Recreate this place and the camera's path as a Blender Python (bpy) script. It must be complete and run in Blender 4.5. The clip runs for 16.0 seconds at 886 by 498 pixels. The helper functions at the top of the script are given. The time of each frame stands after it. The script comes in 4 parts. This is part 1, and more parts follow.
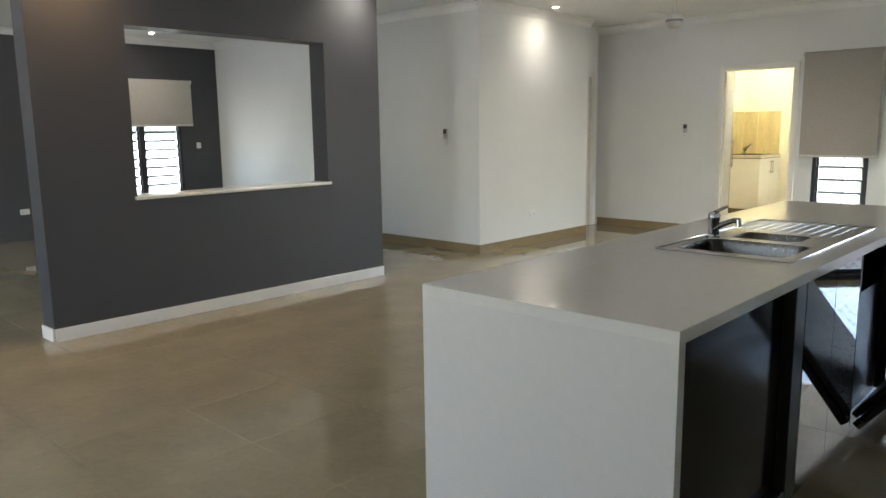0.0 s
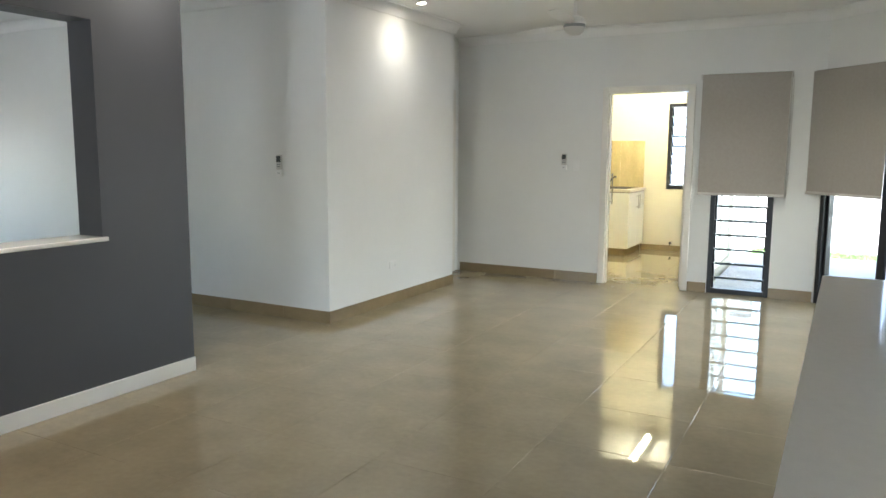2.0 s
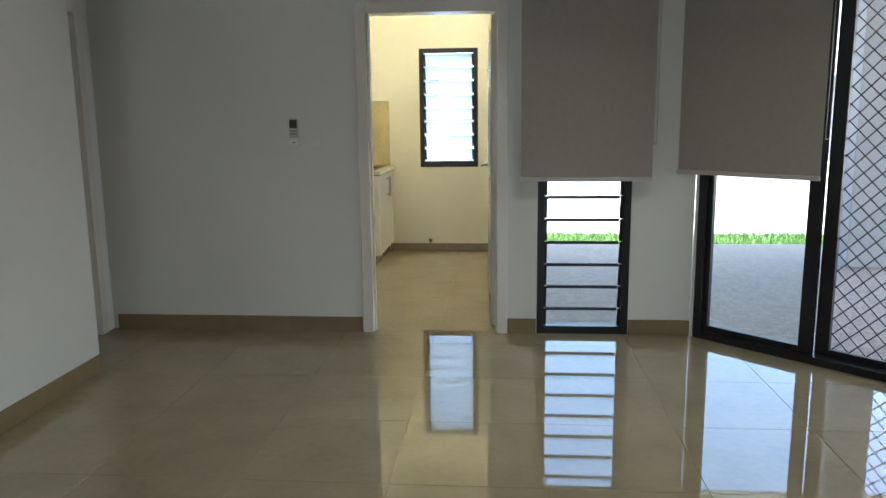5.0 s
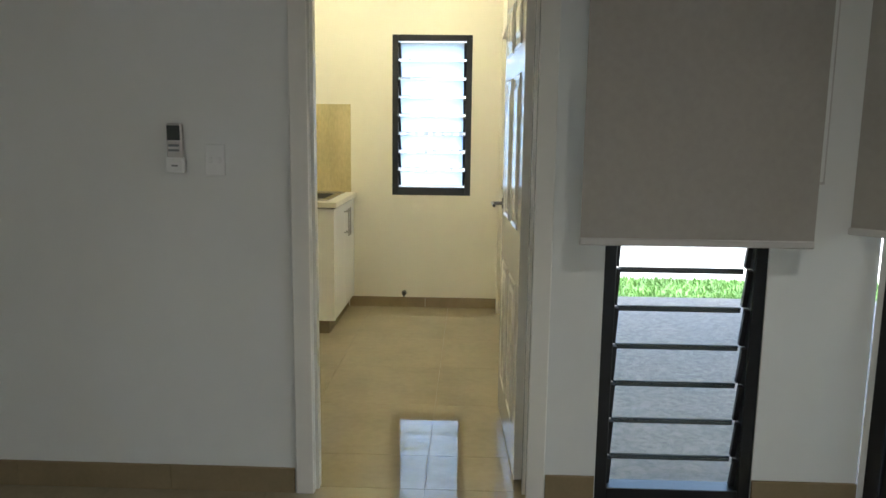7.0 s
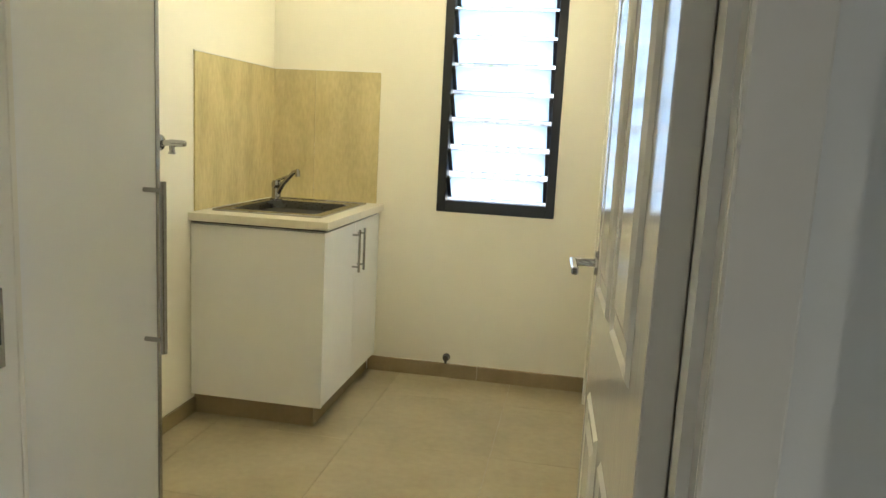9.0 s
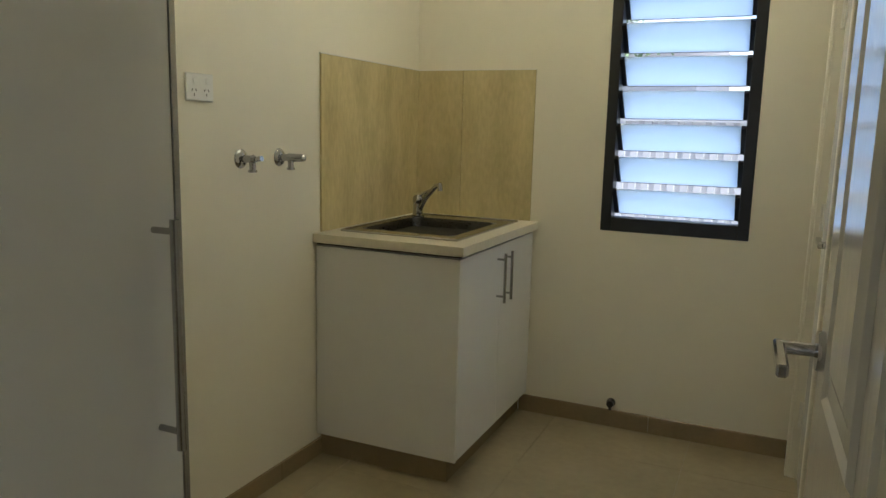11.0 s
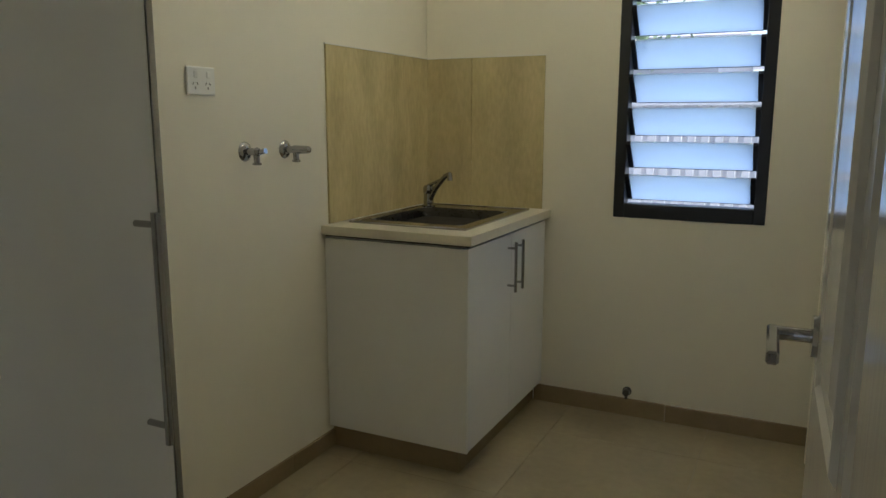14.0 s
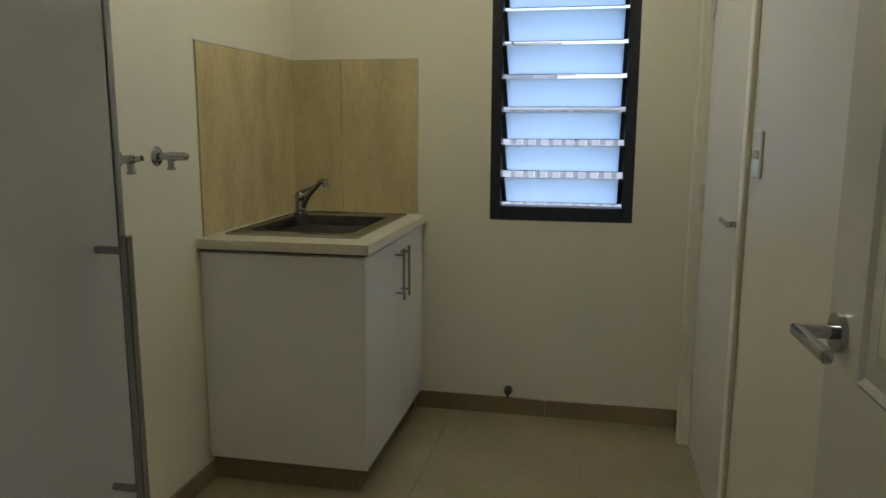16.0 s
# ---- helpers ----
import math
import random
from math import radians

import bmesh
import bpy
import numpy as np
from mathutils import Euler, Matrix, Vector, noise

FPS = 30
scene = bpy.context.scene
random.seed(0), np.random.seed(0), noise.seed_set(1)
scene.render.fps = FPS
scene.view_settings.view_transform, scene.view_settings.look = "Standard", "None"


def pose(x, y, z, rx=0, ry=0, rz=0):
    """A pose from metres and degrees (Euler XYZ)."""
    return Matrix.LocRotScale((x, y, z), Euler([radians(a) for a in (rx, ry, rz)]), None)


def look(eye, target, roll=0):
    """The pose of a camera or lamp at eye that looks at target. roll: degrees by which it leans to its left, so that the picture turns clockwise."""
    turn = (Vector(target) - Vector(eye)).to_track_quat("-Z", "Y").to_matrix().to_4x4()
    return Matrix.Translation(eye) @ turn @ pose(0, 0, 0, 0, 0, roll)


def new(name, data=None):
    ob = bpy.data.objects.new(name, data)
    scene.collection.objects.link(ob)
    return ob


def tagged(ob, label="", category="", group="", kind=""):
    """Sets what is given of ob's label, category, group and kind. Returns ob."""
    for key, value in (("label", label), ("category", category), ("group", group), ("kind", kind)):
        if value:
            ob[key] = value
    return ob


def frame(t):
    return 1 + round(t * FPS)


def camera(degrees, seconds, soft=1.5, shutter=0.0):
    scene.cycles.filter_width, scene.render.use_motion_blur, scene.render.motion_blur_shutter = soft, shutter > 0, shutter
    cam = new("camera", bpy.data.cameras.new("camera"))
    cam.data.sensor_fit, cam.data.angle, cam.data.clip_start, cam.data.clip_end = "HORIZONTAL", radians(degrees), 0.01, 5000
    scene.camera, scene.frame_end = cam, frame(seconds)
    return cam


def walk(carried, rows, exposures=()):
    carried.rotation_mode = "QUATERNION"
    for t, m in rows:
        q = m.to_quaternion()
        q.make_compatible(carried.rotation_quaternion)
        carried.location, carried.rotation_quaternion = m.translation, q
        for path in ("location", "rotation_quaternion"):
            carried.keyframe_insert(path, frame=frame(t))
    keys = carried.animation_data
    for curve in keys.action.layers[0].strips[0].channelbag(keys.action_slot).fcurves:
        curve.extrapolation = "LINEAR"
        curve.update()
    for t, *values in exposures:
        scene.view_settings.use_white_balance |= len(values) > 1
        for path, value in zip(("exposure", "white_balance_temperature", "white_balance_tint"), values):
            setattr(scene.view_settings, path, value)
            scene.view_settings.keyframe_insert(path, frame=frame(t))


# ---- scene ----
cam = camera(62.0, 16.0)
PATH = [
    (0, (0.483, -0.209, 1.381), (-0.866, 1.232, 1.057), -0.8),
    (0.5, (0.022, 0.126, 1.367), (-1.206, 1.685, 1.118), -0.2),
    (1, (-0.418, 0.418, 1.368), (-1.589, 2.013, 1.075), 1.4),
    (1.5, (-0.777, 0.768, 1.373), (-1.709, 2.51, 1.057), -1.6),
    (2, (-1.044, 1.163, 1.419), (-1.994, 2.903, 1.154), 0.3),
    (2.5, (-1.358, 1.625, 1.387), (-2.126, 3.439, 1.039), -0.6),
    (3, (-1.588, 2.139, 1.374), (-2.059, 4.054, 1.04), -0.1),
    (3.2, (-1.65, 2.378, 1.391), (-2.186, 4.283, 1.103), 0.5),
    (5.3, (-2.536, 4.588, 1.362), (-2.681, 6.552, 1.013), -0.7),
    (5.5, (-2.58, 4.798, 1.35), (-2.727, 6.767, 1.031), -0.7),
    (6, (-2.639, 5.303, 1.386), (-2.897, 7.253, 1.022), 1.8),
    (6.5, (-2.705, 5.809, 1.371), (-2.747, 7.775, 1.008), 1.6),
    (7, (-2.725, 6.303, 1.37), (-2.794, 8.277, 1.057), 0.7),
    (7.5, (-2.715, 6.801, 1.368), (-2.778, 8.771, 1.028), 3.2),
    (8, (-2.66, 7.345, 1.397), (-2.676, 9.313, 1.043), 0.3),
    (8.5, (-2.622, 7.85, 1.328), (-2.918, 9.804, 1.018), 4.0),
    (9, (-2.621, 8.262, 1.295), (-2.962, 10.207, 0.98), 3.0),
    (9.5, (-2.633, 8.598, 1.288), (-3.2, 10.488, 0.959), 2.8),
    (11.8, (-2.638, 8.803, 1.315), (-3.462, 10.596, 0.99), 1.5),
    (12, (-2.639, 8.8, 1.313), (-3.461, 10.593, 0.983), 1.7),
    (12.5, (-2.632, 8.794, 1.311), (-3.486, 10.571, 0.972), 1.0),
    (13, (-2.625, 8.796, 1.309), (-3.485, 10.565, 0.951), 1.6),
    (13.5, (-2.608, 8.813, 1.31), (-3.44, 10.599, 0.967), 1.6),
    (14, (-2.594, 8.839, 1.301), (-3.459, 10.608, 0.953), 0.1),
    (14.5, (-2.642, 8.852, 1.303), (-3.404, 10.666, 0.949), 0.9),
    (15, (-2.784, 8.853, 1.297), (-3.248, 10.764, 0.934), -1.5),
    (15.5, (-2.877, 8.843, 1.299), (-3.262, 10.775, 0.949), 0.3),
    (16, (-2.88, 8.825, 1.303), (-3.276, 10.756, 0.964), 0.2),
]
EXPOSURES = [(0.0, 3.16, 6500, 10), (1.5, 3.38, 6300, 9), (2.5, 3.12, 6150, 9), (3.2, 2.68, 6100, 9), (5.5, 2.05, 6100, 9), (7.0, 2.08, 6150, 9), (8.0, 2.3, 6100, 8), (9.0, 2.22, 6250, 9), (9.7, 1.78, 6350, 10), (11.8, 0.73, 5800, 13), (16.0, 0.63, 5700, 13)]
walk(cam, [(t, look(eye, target, roll)) for t, eye, target, roll in PATH], EXPOSURES)

# ---- light settings ----
SKY, SUN = 0.30, 4.0
BEHIND, LOUNGE = 4.0, 2.0
TUBE_COLOR, TUBE_POWER = (1.0, 0.91, 0.60), 37.0

# ---- world, sun and exposure ----
world = bpy.data.worlds.new("World")
scene.world = world
world.use_nodes = True
wn = world.node_tree.nodes
sky = wn.new("ShaderNodeTexSky")
sky.sky_type, sky.sun_disc = "NISHITA", False
sky.sun_elevation, sky.sun_rotation = radians(60), radians(110)
sky.air_density, sky.dust_density, sky.ozone_density = 1.0, 3.0, 1.0
wn["Background"].inputs[1].default_value = SKY
world.node_tree.links.new(sky.outputs[0], wn["Background"].inputs[0])

sun = new("sun", bpy.data.lights.new("sun", "SUN"))
sun.data.energy, sun.data.angle, sun.data.color = SUN, radians(6), (1.0, 0.98, 0.95)
sun.matrix_world = look((0, 0, 30), (-14.0, 5.0, 4.0))


def opening_light(x, z, w, h, watts):
    """Skylight that enters by an opening in the wall behind the walk."""
    l = new("window_skylight", bpy.data.lights.new("window_skylight", "AREA"))
    l.data.shape, l.data.size, l.data.size_y = "RECTANGLE", w, h
    l.data.energy, l.data.color = watts, (0.88, 0.95, 1.0)
    l.matrix_world = look((x, -2.62, z), (x, 3.0, z))


opening_light(-3.0, 1.5, 1.16, 1.16, BEHIND)
opening_light(-7.1, 1.5, 1.36, 1.16, LOUNGE)


# ---- materials ----
def mat(name, color, rough=0.5, metal=0.0, vary=0.08, scale=6.0, bump=0.0, bscale=120.0, spec=0.5, random_tint=0.0, stretch=(1, 1, 1), grain=0.5, coat=0.0, bstretch=None):
    m = bpy.data.materials.new(name)
    m.use_nodes = True
    nt = m.node_tree
    n, lk = nt.nodes, nt.links
    b = n["Principled BSDF"]
    b.inputs["Metallic"].default_value = metal
    b.inputs["Specular IOR Level"].default_value = spec
    b.inputs["Coat Weight"].default_value = coat
    b.inputs["Coat Roughness"].default_value = 0.04
    tc = n.new("ShaderNodeTexCoord")
    geo = n.new("ShaderNodeNewGeometry")
    mp = n.new("ShaderNodeMapping")
    mp.inputs["Scale"].default_value = stretch
    lk.new(geo.outputs["Position"], mp.inputs["Vector"])
    big = n.new("ShaderNodeTexNoise")
    big.inputs["Scale"].default_value, big.inputs["Detail"].default_value = scale, 5
    fine = n.new("ShaderNodeTexNoise")
    fine.inputs["Scale"].default_value, fine.inputs["Detail"].default_value = scale * 9, 3
    lk.new(mp.outputs[0], big.inputs["Vector"])
    lk.new(mp.outputs[0], fine.inputs["Vector"])
    mix = n.new("ShaderNodeMix")
    mix.data_type = "FLOAT"
    mix.inputs[0].default_value = grain * 0.6
    lk.new(big.outputs[0], mix.inputs[2])
    lk.new(fine.outputs[0], mix.inputs[3])
    ramp = n.new("ShaderNodeMapRange")
    ramp.inputs[1].default_value, ramp.inputs[2].default_value = 0.3, 0.7
    ramp.inputs[3].default_value, ramp.inputs[4].default_value = 1 - vary, 1 + vary
    lk.new(mix.outputs[0], ramp.inputs[0])
    value = ramp.outputs[0]
    if random_tint:
        info = n.new("ShaderNodeObjectInfo")
        rr = n.new("ShaderNodeMapRange")
        rr.inputs[3].default_value, rr.inputs[4].default_value = 1 - random_tint, 1 + random_tint
        lk.new(info.outputs["Random"], rr.inputs[0])
        mul = n.new("ShaderNodeMath")
        mul.operation = "MULTIPLY"
        lk.new(rr.outputs[0], mul.inputs[0])
        lk.new(value, mul.inputs[1])
        value = mul.outputs[0]
    sc = n.new("ShaderNodeVectorMath")
    sc.operation = "SCALE"
    sc.inputs[0].default_value = color
    lk.new(value, sc.inputs["Scale"])
    lk.new(sc.outputs[0], b.inputs["Base Color"])
    rg = n.new("ShaderNodeMapRange")
    rg.inputs[1].default_value, rg.inputs[2].default_value = 0.3, 0.7
    rg.inputs[3].default_value, rg.inputs[4].default_value = rough * 0.95, min(1, rough * 1.06)
    lk.new(fine.outputs[0], rg.inputs[0])
    lk.new(rg.outputs[0], b.inputs["Roughness"])
    if bump:
        bn = n.new("ShaderNodeTexNoise")
        bn.inputs["Scale"].default_value, bn.inputs["Detail"].default_value = bscale, 3
        if bstretch:
            bm_ = n.new("ShaderNodeMapping")
            bm_.inputs["Scale"].default_value = bstretch
            lk.new(geo.outputs["Position"], bm_.inputs["Vector"])
            lk.new(bm_.outputs[0], bn.inputs["Vector"])
        else:
            lk.new(geo.outputs["Position"], bn.inputs["Vector"])
        bp = n.new("ShaderNodeBump")
        bp.inputs["Strength"].default_value, bp.inputs["Distance"].default_value = bump, 0.002
        lk.new(bn.outputs[0], bp.inputs["Height"])
        lk.new(bp.outputs[0], b.inputs["Normal"])
    return m


def glass_mat(name, tint=(0.93, 0.97, 0.96)):
    m = bpy.data.materials.new(name)
    m.use_nodes = True
    n, lk = m.node_tree.nodes, m.node_tree.links
    n.remove(n["Principled BSDF"])
    tr, gl, mx = n.new("ShaderNodeBsdfTransparent"), n.new("ShaderNodeBsdfGlossy"), n.new("ShaderNodeMixShader")
    tr.inputs[0].default_value = (*tint, 1)
    gl.inputs["Roughness"].default_value = 0.02
    mx.inputs[0].default_value = 0.07
    lk.new(tr.outputs[0], mx.inputs[1])
    lk.new(gl.outputs[0], mx.inputs[2])
    lk.new(mx.outputs[0], n["Material Output"].inputs[0])
    return m


def frosted_mat(name):
    m = bpy.data.materials.new(name)
    m.use_nodes = True
    n, lk = m.node_tree.nodes, m.node_tree.links
    n.remove(n["Principled BSDF"])
    tl, gl, mx = n.new("ShaderNodeBsdfTranslucent"), n.new("ShaderNodeBsdfGlossy"), n.new("ShaderNodeMixShader")
    tl.inputs[0].default_value = (0.86, 0.93, 0.97, 1)
    gl.inputs["Roughness"].default_value = 0.25
    mx.inputs[0].default_value = 0.08
    lk.new(tl.outputs[0], mx.inputs[1])
    lk.new(gl.outputs[0], mx.inputs[2])
    lk.new(mx.outputs[0], n["Material Output"].inputs[0])
    return m


def lamp_mat(name, color, strength):
    m = bpy.data.materials.new(name)
    m.use_nodes = True
    b = m.node_tree.nodes["Principled BSDF"]
    b.inputs["Emission Color"].default_value = (*color, 1)
    b.inputs["Emission Strength"].default_value = strength
    return m


WHITE_WALL = mat("painted_plaster", (0.75, 0.755, 0.73), 0.5, vary=0.025, scale=1.3, bump=0.06, bscale=260)
CREAM_WALL = mat("cream_plaster", (0.78, 0.74, 0.63), 0.45, vary=0.025, scale=1.3, bump=0.06, bscale=260)
DARK_WALL = mat("charcoal_paint", (0.056, 0.056, 0.062), 0.5, vary=0.06, scale=1.6, bump=0.08, bscale=240)
CEILING = mat("ceiling_white", (0.8, 0.8, 0.78), 0.7, vary=0.02, scale=1.0)
TILE = mat("polished_tile", (0.335, 0.28, 0.178), 0.02, vary=0.14, scale=3.0, spec=1.0, random_tint=0.025, bump=0.006, bscale=7)
GROUT = mat("grout", (0.36, 0.31, 0.23), 0.8, vary=0.1, scale=20)
SKIRT = mat("skirting_tile", (0.27, 0.205, 0.115), 0.2, vary=0.10, scale=7, random_tint=0.04)
DOOR_GRAIN = mat("wood_grain_door_paint", (0.8, 0.78, 0.72), 0.14, vary=0.02, scale=3, bump=0.15, bscale=90, bstretch=(1, 1, 0.08))
WHITE_TRIM = mat("white_gloss_trim", (0.8, 0.78, 0.72), 0.22, vary=0.02, scale=3)
# worktop stone again, its colour darkened for shade and roughened to dull reflections
STONE_SIDE = mat("shaded_stone_side", (0.66, 0.64, 0.60), 0.4, vary=0.04, scale=30, spec=0.4, grain=0.9)
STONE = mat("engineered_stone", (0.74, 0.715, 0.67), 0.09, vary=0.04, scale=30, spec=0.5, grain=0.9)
BLACK_GLOSS = mat("black_gloss", (0.008, 0.008, 0.009), 0.03, vary=0.1, scale=4, spec=0.9, coat=0.6)
NICHE = mat("black_satin_panel", (0.012, 0.011, 0.011), 0.12, vary=0.15, scale=6)
BLACK_MATT = mat("black_laminate", (0.012, 0.011, 0.011), 0.35, vary=0.15, scale=6)
ALU_BLACK = mat("black_aluminium", (0.012, 0.013, 0.016), 0.35, vary=0.15, scale=10)
STEEL = mat("brushed_steel", (0.38, 0.375, 0.37), 0.24, 1.0, vary=0.08, scale=14, stretch=(1, 12, 1))
CHROME = mat("chrome", (0.42, 0.42, 0.43), 0.07, 1.0, vary=0.04, scale=20)
# steel set much darker than the sink rim: bowls, dishwasher liner, drain cap
DARK_STEEL = mat("darkened_steel", (0.075, 0.072, 0.069), 0.28, 1.0, vary=0.15, scale=12)
BLIND = mat("roller_blind_cloth", (0.385, 0.36, 0.32), 0.85, vary=0.05, scale=40, bump=0.3, bscale=700)
BLIND_BAR = mat("blind_rail", (0.55, 0.53, 0.50), 0.4, vary=0.04, scale=12)
MELAMINE = mat("white_melamine", (0.85, 0.845, 0.83), 0.14, vary=0.02, scale=2)
GREY_PANEL = mat("pale_grey_laminate", (0.83, 0.84, 0.86), 0.25, vary=0.02, scale=2)
SPLASH = mat("sandstone_tile", (0.54, 0.455, 0.245), 0.1, vary=0.22, scale=3.4, stretch=(2.3, 2.3, 0.75), random_tint=0.05, grain=0.6)
BENCH = mat("cream_benchtop", (0.66, 0.615, 0.50), 0.3, vary=0.05, scale=50)
PLASTIC = mat("white_plastic", (0.78, 0.78, 0.76), 0.3, vary=0.02, scale=15)
GREY_PLASTIC = mat("grey_plastic", (0.22, 0.23, 0.23), 0.35, vary=0.05, scale=15)
LCD = mat("remote_display", (0.03, 0.036, 0.033), 0.5, vary=0.05, scale=15)
GAP = mat("shadow_gap", (0.02, 0.018, 0.015), 0.7, vary=0.05)
AGGREGATE = mat("exposed_aggregate", (0.23, 0.20, 0.18), 0.7, vary=0.8, scale=32, bump=0.6, bscale=90, grain=1.0)
CONCRETE = mat("pale_concrete", (0.52, 0.50, 0.46), 0.85, vary=0.12, scale=1.5)
GRASS = mat("grass", (0.13, 0.24, 0.06), 0.7, vary=0.35, scale=4)
LEAF = mat("leaves", (0.10, 0.15, 0.07), 0.6, vary=0.4, scale=3)
BARK = mat("bark", (0.14, 0.10, 0.07), 0.9, vary=0.3, scale=8)
FENCE = mat("fence_sheet", (0.40, 0.41, 0.42), 0.45, vary=0.05, scale=3)
RENDERED = mat("rendered_wall", (0.30, 0.315, 0.34), 0.8, vary=0.06, scale=2)
ROOF = mat("metal_roof", (0.36, 0.37, 0.40), 0.5, vary=0.06, scale=2)
BLUE = mat("blue_plastic", (0.04, 0.12, 0.26), 0.4, vary=0.08, scale=4)
GLASS = glass_mat("clear_glass")
FROST = frosted_mat("obscure_glass")
TUBE = lamp_mat("fluorescent_tube", TUBE_COLOR, TUBE_POWER)
LED = lamp_mat("downlight_lens", (1.0, 0.9, 0.75), 30)


# ---- mesh helpers ----
def box(bm, x0, x1, y0, y1, z0, z1, bevel=0.0, m=None):
    r = bmesh.ops.create_cube(bm, size=1)
    vs = r["verts"]
    t = Matrix.Translation(((x0 + x1) / 2, (y0 + y1) / 2, (z0 + z1) / 2)) @ Matrix.Diagonal((x1 - x0, y1 - y0, z1 - z0, 1))
    bmesh.ops.transform(bm, matrix=t, verts=vs)
    if bevel:
        es = list({e for v in vs for e in v.link_edges})
        out = bmesh.ops.bevel(bm, geom=es, offset=bevel, segments=3 if bevel > 0.015 else 1, affect="EDGES", profile=0.5)
        vs = list({v for f in out["faces"] for v in f.verts} | {v for v in vs if v.is_valid})
    if m is not None:
        bmesh.ops.transform(bm, matrix=m, verts=vs)
    return bm


def tube(bm, a, b, r0, r1=None, seg=16):
    a, b = Vector(a), Vector(b)
    r = bmesh.ops.create_cone(bm, cap_ends=True, segments=seg, radius1=r0, radius2=r0 if r1 is None else r1, depth=(b - a).length)
    m = Matrix.Translation((a + b) / 2) @ (b - a).to_track_quat("Z", "Y").to_matrix().to_4x4()
    bmesh.ops.transform(bm, matrix=m, verts=r["verts"])
    return bm


def ball(bm, c, r, s=(1, 1, 1)):
    out = bmesh.ops.create_uvsphere(bm, u_segments=16, v_segments=10, radius=r)
    bmesh.ops.transform(bm, matrix=Matrix.Translation(c) @ Matrix.Diagonal((*s, 1)), verts=out["verts"])
    return bm


def lathe(bm, profile, seg=32, m=None):
    rings = []
    for r, z in profile:
        rings.append([bm.verts.new((r * math.cos(2 * math.pi * i / seg), r * math.sin(2 * math.pi * i / seg), z)) for i in range(seg)])
    for a, b in zip(rings, rings[1:]):
        for i in range(seg):
            bm.faces.new((a[i], a[(i + 1) % seg], b[(i + 1) % seg], b[i]))
    if m is not None:
        bmesh.ops.transform(bm, matrix=m, verts=[v for ring in rings for v in ring])
    return bm


def smooth(me, angle=35):
    for p in me.polygons:
        p.use_smooth = True
    me.set_sharp_from_angle(angle=radians(angle))


def mesh(name, bm, material, flat=False):
    bmesh.ops.recalc_face_normals(bm, faces=bm.faces)
    me = bpy.data.meshes.new(name)
    bm.to_mesh(me)
    bm.free()
    me.materials.append(material)
    if not flat:
        smooth(me)
    return me


def part(name, bm, material, parent, label="", flat=False):
    ob = new(name, mesh(name, bm, material, flat))
    ob.parent = parent
    if label:
        tagged(ob, label)
    return ob


def thing(name, label, category, m=None, group="", kind=""):
    ob = tagged(new(name), label, category, group, kind)
    if m is not None:
        ob.matrix_world = m
    return ob


def solid(name, bm, material, label, category, kind="", group="", m=None, flat=False):
    ob = tagged(new(name, mesh(name, bm, material, flat)), label, category, group, kind)
    if m is not None:
        ob.matrix_world = m
    return ob


B = bmesh.new


def bx(*a, **k):
    return box(B(), *a, **k)


# ---- large structure ----
FAR, CEIL = 8.93, 2.7
LEFT, BACK, RIGHT = -4.225, 12.0, -2.495      # laundry walls
DIAG = pose(-1.27, FAR - 0.01, 0, 0, 0, -45)      # along the sliding door; local y points outside
SLIDE = 3.3


def wall(name, m, length, material, openings=(), height=CEIL, thick=0.11, label="white painted plaster wall", z0=0.0):
    """A wall along local x from 0, thickness towards +y, with openings (x0, x1, z0, z1)."""
    bm = B()
    xs = sorted({0.0, length, *[o[0] for o in openings], *[o[1] for o in openings]})
    for a, b in zip(xs, xs[1:]):
        cuts = sorted((o[2], o[3]) for o in openings if o[0] < (a + b) / 2 < o[1])
        z = z0
        for c, d in cuts + [(height, height)]:
            if c > z + 1e-4:
                box(bm, a, b, 0, thick, z, c)
            z = d
    bmesh.ops.remove_doubles(bm, verts=bm.verts, dist=1e-5)
    return solid(name, bm, material, label, "wall", "structure", m=m, flat=True)


# far wall of the living room with the laundry doorway and the tall louvre window
wall("wall_far", pose(-5.19, FAR, 0), 3.92, WHITE_WALL, [(1.87, 2.72, 0, 2.04), (2.955, 3.535, 0.0, 2.10)])
# laundry faces of its walls
wall("wall_laundry_front", pose(LEFT, FAR + 0.11, 0), RIGHT - LEFT, CREAM_WALL, [(-3.32 - LEFT, -2.47 - LEFT, 0, 2.04)], thick=0.012, label="cream painted laundry wall")
wall("wall_laundry_back", pose(LEFT, BACK, 0), RIGHT - LEFT, CREAM_WALL, [(-3.323 - LEFT, -2.72 - LEFT, 0.886, 2.09)], thick=0.14, label="cream painted laundry wall")
wall("wall_laundry_left", pose(LEFT, FAR + 0.122, 0, 0, 0, 90), BACK + 0.14 - FAR - 0.122, CREAM_WALL, thick=0.1, label="cream painted laundry wall")
wall("wall_laundry_right", pose(RIGHT, BACK + 0.14, 0, 0, 0, -90), BACK + 0.14 - FAR - 0.122, CREAM_WALL, [(0.30, 1.29, 0, 2.06)], thick=0.1, label="cream painted laundry wall")
